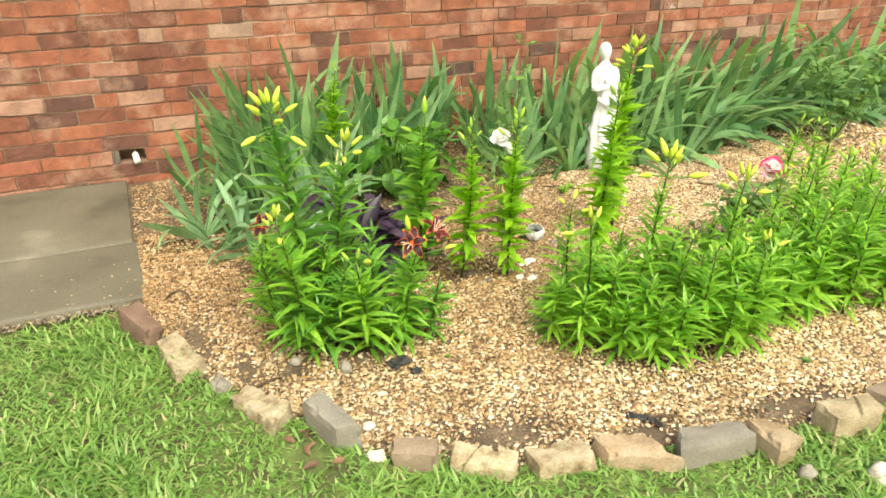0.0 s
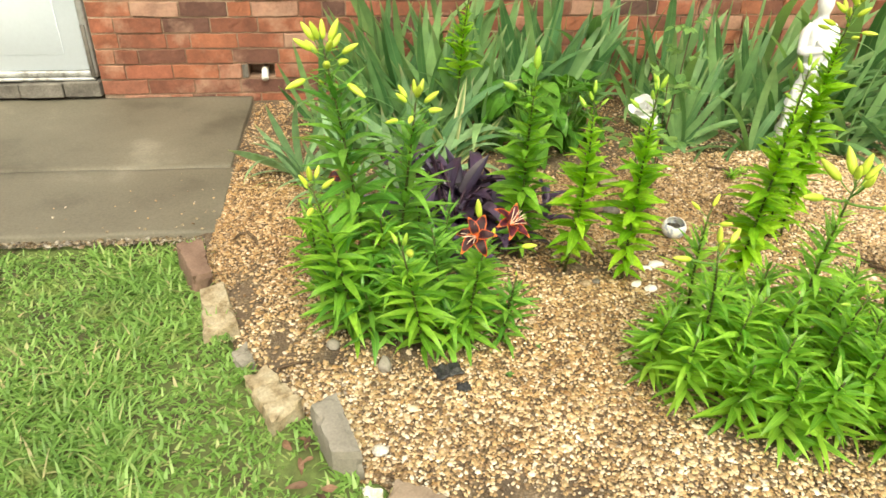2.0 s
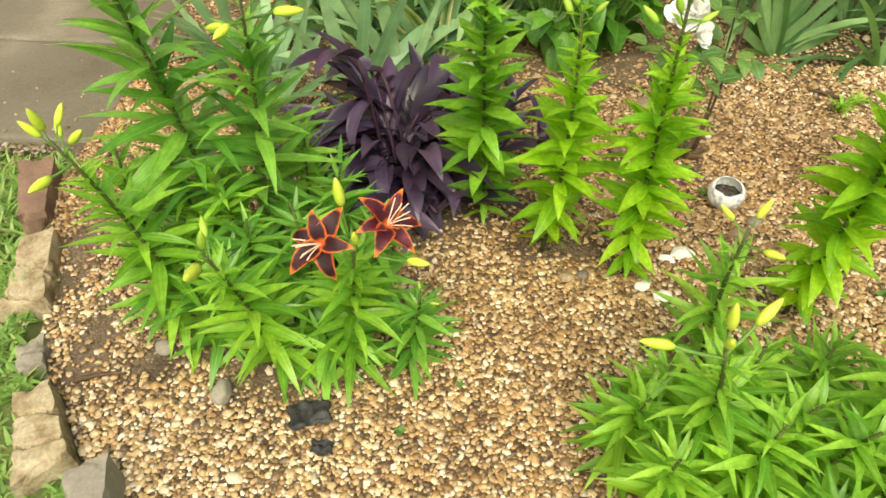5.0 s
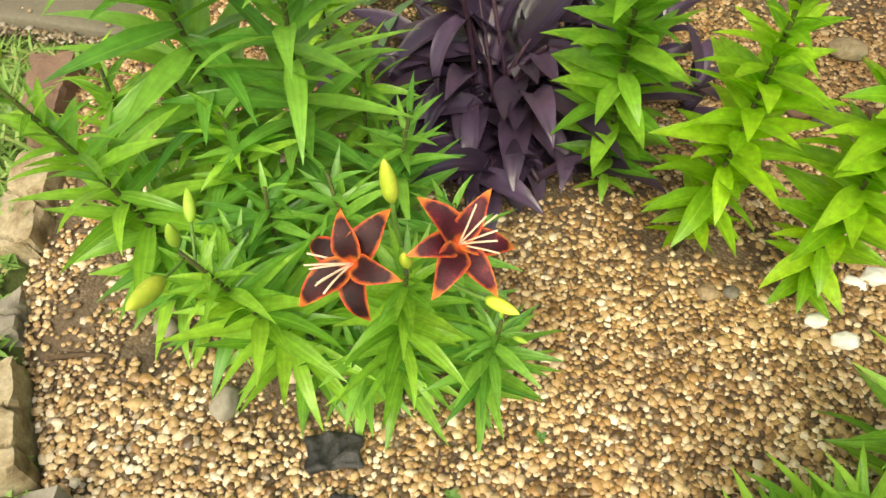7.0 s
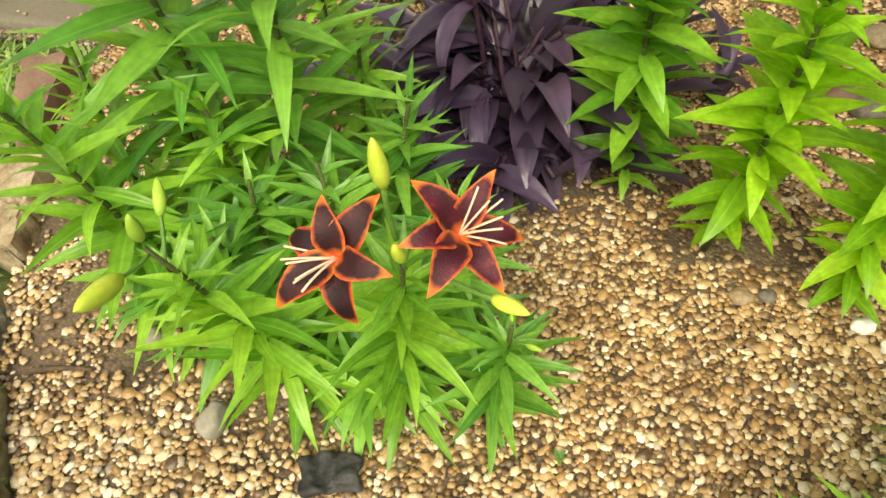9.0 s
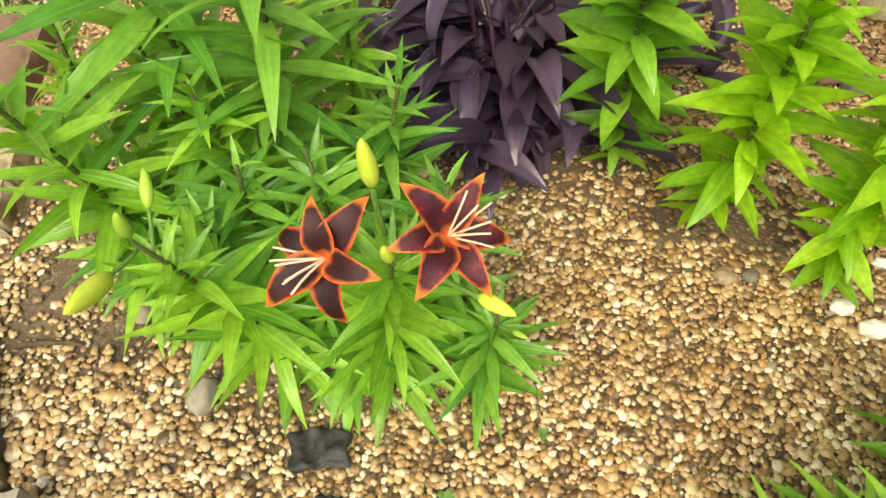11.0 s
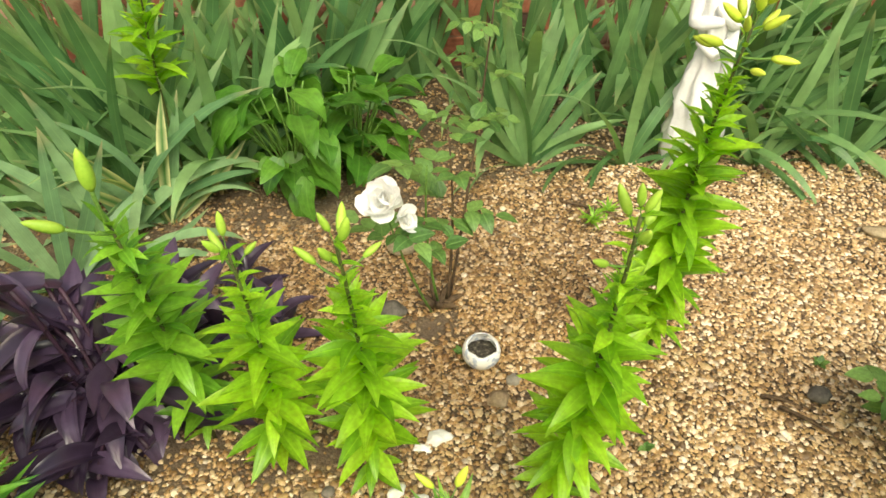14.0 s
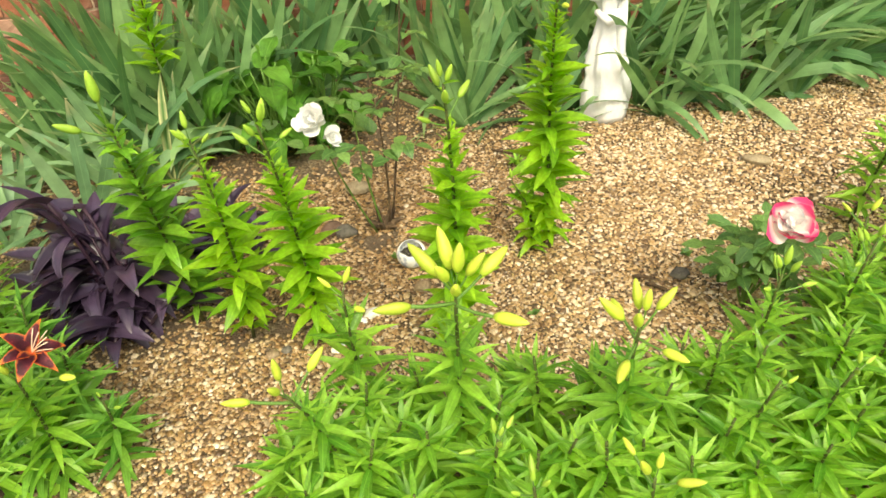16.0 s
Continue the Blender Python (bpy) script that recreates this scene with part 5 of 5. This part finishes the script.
shrub = thing("rose_shrub", (2.65, 3.0, 0), "sprawling leafy rose shrub beside the irises", "rose bush")
for k in range(11):
    a = k * 2.4
    rose_spray(shrub, (0, 0, 0), (0.38 * math.cos(a) * (0.4 + 0.6 * ((k * 7) % 5) / 4), 0.2 * math.sin(a), 0.22 + 0.4 * ((k * 3) % 4) / 3), 7, 0.048, 40 + k, GREEN_STEM)


# ---------------------------------------------------------------- statue, one plain mesh
def statue():
    bm = bmesh.new()
    sides = 36
    # height, half width, half depth, sideways shift, fold depth
    prof = ((0.0, 0.1, 0.085, 0.0, 0.02), (0.05, 0.11, 0.09, 0.0, 0.05), (0.1, 0.106, 0.087, 0.0, 0.07), (0.14, 0.094, 0.078, 0.0, 0.08), (0.17, 0.083, 0.07, 0.0, 0.1), (0.21, 0.087, 0.072, -0.003, 0.12), (0.25, 0.076, 0.064, -0.003, 0.12),
            (0.29, 0.063, 0.055, -0.002, 0.11), (0.33, 0.053, 0.047, 0.002, 0.1), (0.37, 0.048, 0.043, 0.004, 0.09), (0.405, 0.047, 0.042, 0.004, 0.08), (0.44, 0.056, 0.047, 0.003, 0.07), (0.48, 0.063, 0.049, 0.0, 0.06), (0.52, 0.064, 0.047, -0.002, 0.05),
            (0.55, 0.058, 0.041, -0.004, 0.03), (0.575, 0.044, 0.033, -0.005, 0.01), (0.592, 0.027, 0.026, -0.006, 0), (0.607, 0.024, 0.025, -0.006, 0), (0.62, 0.03, 0.032, -0.007, 0), (0.645, 0.038, 0.04, -0.008, 0.01), (0.67, 0.036, 0.038, -0.008, 0.02), (0.687, 0.025, 0.028, -0.008, 0.02), (0.695, 0.01, 0.012, -0.008, 0))
    grid = []
    for z, w, d, dx, fold in prof:
        grid.append([bm.verts.new((dx + w * (1 + fold * math.sin(7 * a + 9 * z)) * math.cos(a), d * (1 + fold * math.sin(7 * a + 9 * z)) * math.sin(a), z)) for a in (2 * math.pi * k / sides for k in range(sides))])
    for r0, r1 in zip(grid, grid[1:]):
        for k in range(sides):
            bm.faces.new((r0[k], r0[(k + 1) % sides], r1[(k + 1) % sides], r1[k]))
    bm.faces.new(grid[0][::-1])
    bm.faces.new(grid[-1])
    for s, hand in ((-1, (0.01, -0.058, 0.475)), (1, (-0.015, -0.058, 0.51))):
        elbow = (s * 0.074, -0.012, 0.455)
        tube(bm, [(s * 0.046, 0, 0.562), (s * 0.062, -0.003, 0.54), (s * 0.071, -0.008, 0.49), elbow, (s * 0.052, -0.042, 0.46), hand], [0.018, 0.024, 0.024, 0.023, 0.021, 0.013], 10)
    # drapery over the arm and the hips, a bun at the back of the head
    tube(bm, [(0.06, -0.02, 0.46), (0.056, -0.032, 0.39), (0.055, -0.042, 0.3), (0.062, -0.05, 0.2)], [0.016, 0.02, 0.022, 0.012], 10)
    tube(bm, [(-0.05, -0.02, 0.4), (0.0, -0.058, 0.375), (0.06, -0.03, 0.41)], [0.014, 0.02, 0.014], 10)
    bmesh.ops.create_icosphere(bm, subdivisions=2, radius=0.02, matrix=pose(-0.008, 0.036, 0.66))
    bmesh.ops.recalc_face_normals(bm, faces=bm.faces)
    bmesh.ops.subdivide_edges(bm, edges=[e for e in bm.edges if e.calc_length() > 0.012], cuts=1, use_grid_fill=True)
    for v in bm.verts:
        if 0.03 < v.co.z < 0.56:
            p = Vector((v.co.x * 38, v.co.y * 38, v.co.z * 14))
            fine = noise.noise(Vector((v.co.x * 70, v.co.y * 70, v.co.z * 34 + 40 * v.co.x)))
            v.co += Vector((v.co.x, v.co.y, 0)).normalized() * (0.005 * fine + 0.011 * noise.noise(p) + 0.005 * noise.noise(p * 2.3))
    return bm


st = solid("statue", statue(), PLASTER, "white plaster garden statue of a draped standing figure", "statue", m=pose(1.1, 3.16, -0.003, 0, -2.6, -20) @ Matrix.Diagonal((0.8, 0.85, 0.96, 1)))

# ---------------------------------------------------------------- small things on the gravel


def egg_planter(at):
    bm = bmesh.new()
    sides, rings = 28, 12
    outer, inner = [], []
    for i in range(rings + 1):
        s = i / rings
        for skin, shrink in ((outer, 1.0), (inner, 0.9)):
            ring = []
            for k in range(sides):
                a = 2 * math.pi * k / sides
                top = 0.054 + 0.011 * max(0, math.sin(a - 0.4)) + 0.008 * noise.noise(Vector((math.cos(a) * 2.2, math.sin(a) * 2.2, 3.0))) + 0.004 * noise.noise(Vector((math.cos(a) * 7, math.sin(a) * 7, 1.0))) + 0.022 * max(0, math.cos(a - 0.3)) ** 12
                z = top * s + (0.004 if shrink < 1 else 0) * (1 - s)
                q = min(1, max(0.02, 1 - ((z - 0.036) / 0.0385) ** 2))
                rad = 0.041 * math.sqrt(q) * shrink
                ring.append(bm.verts.new((rad * math.cos(a), rad * math.sin(a), z)))
            skin.append(ring)
    for skin in (outer, inner):
        for r0, r1 in zip(skin, skin[1:]):
            for k in range(sides):
                f = (r0[k], r0[(k + 1) % sides], r1[(k + 1) % sides], r1[k])
                bm.faces.new(f if skin is outer else f[::-1])
    for k in range(sides):
        bm.faces.new((outer[-1][k], outer[-1][(k + 1) % sides], inner[-1][(k + 1) % sides], inner[-1][k]))
    bm.faces.new(outer[0][::-1])
    bm.faces.new(inner[0])
    egg = thing("egg_planter", at, "cracked white eggshell planter with soil inside", "planter")
    m, t, b = nodes_of("speckled_shell")
    spots = ramp(t, noise_of(t, 60, 3), [(0.52, (0.85, 0.85, 0.84)), (0.6, (0.45, 0.5, 0.62))])
    t.links.new(spots, b.inputs["Base Color"])
    b.inputs["Roughness"].default_value = 0.4
    part("shell", bm, m, egg, "white speckled shell with a broken rim")
    dirt = bmesh.new()
    bmesh.ops.create_icosphere(dirt, subdivisions=3, radius=1)
    for v in dirt.verts:
        v.co = Vector((v.co.x * 0.034, v.co.y * 0.034, 0.034 + v.co.z * 0.008 + 0.006 * noise.noise(v.co * 6)))
    part("soil", dirt, POTTING_SOIL, egg, "dark soil with bits of debris")


egg_planter((0.29, 2.475, 0.002))


def loose_stone(at, sx, sy, sz, material, label, seed, name="stone", angle=0.0, category="stone"):
    bm = bmesh.new()
    bmesh.ops.create_icosphere(bm, subdivisions=3, radius=1)
    for v in bm.verts:
        k = 1 + (0.5 if material is SHELL_WHITE else 0.28) * noise.noise(v.co * 1.3 + Vector((seed * 5.1, 0, 0))) + 0.08 * noise.noise(v.co * 4 + Vector((seed, 0, 0)))
        v.co = Vector((v.co.x * sx * k, v.co.y * sy * k, v.co.z * sz * k))
    return solid(name, bm, material, label, category, m=pose(*at, 0, 0, angle))


loose_stone((0.3, 2.365, 0.012), 0.024, 0.02, 0.016, STONE_ORANGE, "rounded brown stone before the eggshell planter", 1)
loose_stone((0.345, 2.41, 0.01), 0.016, 0.014, 0.012, STONE_GREY, "small pale grey stone beside the eggshell planter", 2)
loose_stone((0.085, 2.675, 0.014), 0.032, 0.026, 0.02, STONE_RED, "reddish-brown stone by the rose", 3, angle=30)
loose_stone((0.125, 2.65, 0.014), 0.03, 0.024, 0.022, STONE_DARK, "dark grey stone by the rose", 4)
loose_stone((0.18, 2.875, 0.014), 0.036, 0.028, 0.02, STONE_TAN, "pale tan stone behind the rose", 5)
loose_stone((1.445, 2.72, 0.01), 0.042, 0.022, 0.016, STONE_TAN, "oblong tan stone on the gravel", 6, angle=-30)
loose_stone((0.965, 2.26, 0.008), 0.026, 0.02, 0.013, STONE_DARK, "flat grey stone on the gravel", 7)
loose_stone((-0.088, 2.212, 0.008), 0.017, 0.014, 0.01, STONE_ORANGE, "small tan stone on the gravel", 8)
loose_stone((-0.055, 2.22, 0.008), 0.012, 0.011, 0.009, STONE_DARK, "small grey stone on the gravel", 9)
loose_stone((-0.72, 1.88, 0.012), 0.017, 0.026, 0.02, STONE_GREY, "small upright grey stone under the lilies", 10)
loose_stone((-0.855, 1.975, 0.01), 0.02, 0.016, 0.014, STONE_GREY, "small blue-grey stone under the lilies", 11)
loose_stone((-0.74, 1.59, 0.01), 0.018, 0.014, 0.013, STONE_WHITE, "small white stone behind the edging", 12)
loose_stone((0.065, 2.198, 0.007), 0.019, 0.012, 0.008, SHELL_WHITE, "white shell fragment on the gravel", 13, "shell_fragment", 30, "shell")
loose_stone((0.103, 2.17, 0.008), 0.019, 0.014, 0.01, SHELL_WHITE, "white shell fragment on the gravel", 14, "shell_fragment", 0, "shell")
loose_stone((0.163, 2.297, 0.009), 0.024, 0.017, 0.012, SHELL_WHITE, "large white shell fragment on the gravel", 15, "shell_fragment", 10, "shell")
loose_stone((0.128, 2.28, 0.007), 0.018, 0.01, 0.008, SHELL_WHITE, "white shell fragment on the gravel", 16, "shell_fragment", -20, "shell")
loose_stone((0.415, 0.92, -0.012), 0.036, 0.03, 0.028, STONE_WHITE, "white stone in the grass", 17)


def film_scrap(at, sx, sy, seed, angle):
    """A crumpled scrap of black weed film sticking out of the gravel."""
    bm = bmesh.new()
    bmesh.ops.create_grid(bm, x_segments=12, y_segments=9, size=1)
    for v in bm.verts:
        k = 1 + 0.3 * noise.noise(v.co * 1.5 + Vector((seed * 4.0, 0, 0)))
        p = v.co * 2 + Vector((seed * 2.0, 0, 0))
        v.co = Vector((v.co.x * sx * k, v.co.y * sy * k, 0.008 + 0.011 * noise.noise(p) + 0.006 * noise.noise(p * 3)))
    ob = solid("film_scrap", bm, BLACK_PLASTIC, "crumpled scrap of black weed film in gravel", "plastic scrap", m=pose(*at, 0, 0, angle))
    mod = ob.modifiers.new("thick", "SOLIDIFY")
    mod.thickness = 0.0015


film_scrap((-0.558, 1.85, 0.0), 0.034, 0.026, 1, 20)
film_scrap((-0.525, 1.785, 0.0), 0.018, 0.014, 2, -10)
film_scrap((-0.035, 1.335, 0.0), 0.032, 0.012, 3, -40)
film_scrap((-0.005, 1.295, 0.0), 0.022, 0.01, 5, -80)

for k, (x, y, a, n) in enumerate(((0.9, 2.2, -52, 0.12), (0.87, 2.262, -30, 0.07), (0.72, 2.95, -35, 0.18), (-0.95, 1.9, 15, 0.09), (0.03, 1.3, -20, 0.1))):
    bm = tube(bmesh.new(), bend((-n / 2, 0, 0.004), (n / 2, 0, 0.006), (0, 0.006, 0.006), 6), [0.004, 0.0045, 0.004, 0.0038, 0.003, 0.002])
    solid("stick", bm, BARK, "dry brown stick lying on the gravel", "stick", "sticks on the gravel", m=pose(x, y, 0.004, 0, 0, a))


def dead_leaf(at, size, angle, seed):
    r = random.Random(seed)
    bm = blade(0.17, r.uniform(0.4, 1.4), 0.4, 0.35, 6, 0.3, 0.06)
    solid("dead_leaf", bm, DEAD, "curled reddish-brown dead leaf", "leaf", "dead leaves by the edging", m=aim(at, angle, r.uniform(-5, 20), size, r.uniform(-40, 40)))


# curled twig by the walk's corner, a grey stone in the grass by the edging
twig = tube(bmesh.new(), [(-0.05, 0, 0.004), (-0.03, 0.01, 0.025), (0, 0.015, 0.034), (0.03, 0.008, 0.02), (0.045, -0.01, 0.003)], [0.004, 0.0055, 0.0055, 0.005, 0.003])
solid("stick", twig, BARK, "dark curled twig on the gravel by the walk", "stick", "sticks on the gravel", m=pose(-1.15, 2.53, 0.002, 0, 0, -20))
loose_stone((0.235, 0.995, -0.01), 0.024, 0.02, 0.022, STONE_GREY, "small grey stone in the grass before the edging", 18)

DEAD = leaf_material("dry_leaf", (0.09, 0.05, 0.03), (0.24, 0.13, 0.075), (0.16, 0.09, 0.05), 0.7, 0.1, 3.0)
for k, (x, y) in enumerate(((-0.93, 1.64), (-0.91, 1.61), (-0.94, 1.615), (-0.89, 1.585), (-0.92, 1.59), (-0.87, 1.5), (-0.955, 1.62), (-0.86, 1.47), (-0.9, 1.52), (-1.42, 2.5), (-1.46, 2.52), (-1.39, 2.53), (-1.5, 2.48))):
    dead_leaf((x, y, float(lawn_z(x, y)) + 0.012), 0.034 + 0.008 * (k % 3), 70 * k, k)
for k, (x, y) in enumerate(((-1.38, 2.66), (-1.31, 2.63), (-1.5, 2.64), (-1.34, 2.7), (-1.62, 2.63), (-1.29, 2.75), (-1.7, 3.6), (-1.45, 3.0), (-1.6, 3.15))):
    loose_stone((x, y, 0.008), 0.0055, 0.0045, 0.0035, STONE_TAN, "tiny pale pebble lying on the concrete walk", 30 + k, "pebble", 40 * k)


def weed(at, leaves, size, seed):
    r = random.Random(seed)
    plant = thing("weed", (*at, float(bed_z(*at))), "small green weed sprouting in the gravel", "weed", "weeds in the gravel")
    for i in range(leaves):
        part("leaf", LILY_LEAVES[i % 5] if size > 0.04 else OVAL[i % 3], ROSE_LEAF, plant, m=aim((0, 0, 0.002 + 0.001 * i), 137.5 * i, r.uniform(10, 65), size * r.uniform(0.7, 1.2)))


for k, (x, y, n, s) in enumerate(((0.7, 2.9, 22, 0.05), (0.76, 2.94, 14, 0.045), (0.25, 2.5, 7, 0.018), (-0.4, 1.83, 5, 0.014), (0.55, 2.2, 6, 0.02), (1.02, 2.34, 7, 0.02), (0.62, 1.35, 7, 0.02), (-0.3, 1.93, 5, 0.013), (1.1, 2.3, 6, 0.02))):
    weed((x, y), n, s, 80 + k)

# ---------------------------------------------------------------- bricks, last
LEN, RISE, JOINT, HEAD = 0.214, 0.0723, 0.009, 0.006


def brick_mesh(seed, nx=9, nz=4):
    """A worn brick: an uneven face with chipped, rounded edges."""
    r = random.Random(seed)
    bm = bmesh.new()
    off = Vector((seed * 7.3, 0, seed * 2.1))
    w, h = (LEN - HEAD) / 2, (RISE - JOINT) / 2
    skew = r.uniform(-0.0025, 0.0025)
    rows = []
    for layer, (depth, grow) in enumerate(((0.0, 0.965), (0.0035, 1.0), (0.05, 0.98))):
        grid = []
        for j in range(nz + 1):
            for i in range(nx + 1):
                x, z = (2 * i / nx - 1), (2 * j / nz - 1)
                rim = i in (0, nx) or j in (0, nz)
                if layer and not rim:
                    grid.append(None)
                    continue
                p = Vector((x * (w - (1 - grow) * h), depth, z * h * grow + skew * x))
                q = Vector((p.x * 30, 0, p.z * 45)) + off
                if rim:
                    p += Vector((noise.noise(q), 0, noise.noise(q + Vector((9, 0, 0))))) * 0.0036
                if not layer:
                    p.y += 0.0022 * noise.noise(q * 1.3) + 0.004 * max(0, noise.noise(q * 0.8) - 0.3)
                grid.append(bm.verts.new(p))
        rows.append(grid)
    at = lambda i, j: j * (nx + 1) + i
    for j in range(nz):
        for i in range(nx):
            bm.faces.new([rows[0][k] for k in (at(i, j), at(i + 1, j), at(i + 1, j + 1), at(i, j + 1))])
    loop = [at(i, 0) for i in range(nx)] + [at(nx, j) for j in range(nz)] + [at(i, nz) for i in range(nx, 0, -1)] + [at(0, j) for j in range(nz, 0, -1)]
    for g0, g1 in zip(rows, rows[1:]):
        for k, q in zip(loop, loop[1:] + loop[:1]):
            bm.faces.new((g0[q], g0[k], g1[k], g1[q]))
    bmesh.ops.translate(bm, vec=(0, -0.025, 0), verts=bm.verts)
    me = as_mesh(bm, "brick")
    for p in me.polygons:
        p.use_smooth = False
    return me


BRICKS = [brick_mesh(i) for i in range(8)]
PLAIN_BRICKS = [brick_mesh(i + 20, 3, 2) for i in range(8)]
for me in BRICKS:
    me.materials.append(BRICK)
GREY_BRICK = BRICKS[0].copy()
GREY_BRICK.materials.clear()
GREY_BRICK.materials.append(STONE_DARK)
rest_v, rest_f = [], []
made = 0
for course in range(-1, 38):
    z = 0.071 + course * RISE
    x = -6.9 + (LEN / 2 if course % 2 else 0) + 0.02 * math.sin(course * 2.3)
    while x < 8.8:
        half = rnd.random() < 0.2
        n = LEN * (0.5 if half else 1.0)
        gap = 0.0
        mid = x + n / 2
        inside = x + n > DOOR_X0 and x < DOOR_X1 and z < DOOR_Z + 0.03
        wide = n
        if inside and x + n - DOOR_X1 > 0.02 and z > 0.0:
            # cut brick against the door's jamb
            wide, mid, inside = x + n - DOOR_X1, (x + n + DOOR_X1) / 2, False
        if abs(z - 0.1433) < 0.03 and x < -1.176 < x + n + 0.05:
            # a gap in the course lets the drain pipe out
            n = wide = max(0.03, HOLE_X0 - x)
            mid = x + n / 2
            gap = HOLE_X1 - HOLE_X0
        if not inside:
            out = WALL_Y + 0.0275 + rnd.uniform(-0.005, 0.003)
            scale = max(0.05, (wide - HEAD) / (LEN - HEAD))
            if -1.95 < mid < 1.25 and -0.05 < z < 0.95 and made < 300:
                part("brick", GREY_BRICK if gap else BRICKS[rnd.randrange(8)], BRICK, wall_north, m=pose(mid, out, z, 0, rnd.uniform(-0.6, 0.6), 0) @ Matrix.Diagonal((scale, 1, 1, 1)))
                made += 1
            else:
                me, base = (BRICKS if -2 < mid < 3.5 and z < 1 else PLAIN_BRICKS)[rnd.randrange(8)], len(rest_v)
                rest_v += [(mid + v.co.x * scale, out + v.co.y, z + v.co.z) for v in me.vertices]
                rest_f += [[base + i for i in p.vertices] for p in me.polygons]
        x += n + gap
me = bpy.data.meshes.new("bricks")
me.from_pydata(rest_v, [], rest_f)
tagged(part("bricks", me, BRICK_FAR, wall_north, "weathered red bricks", smooth=False), kind="stuff")
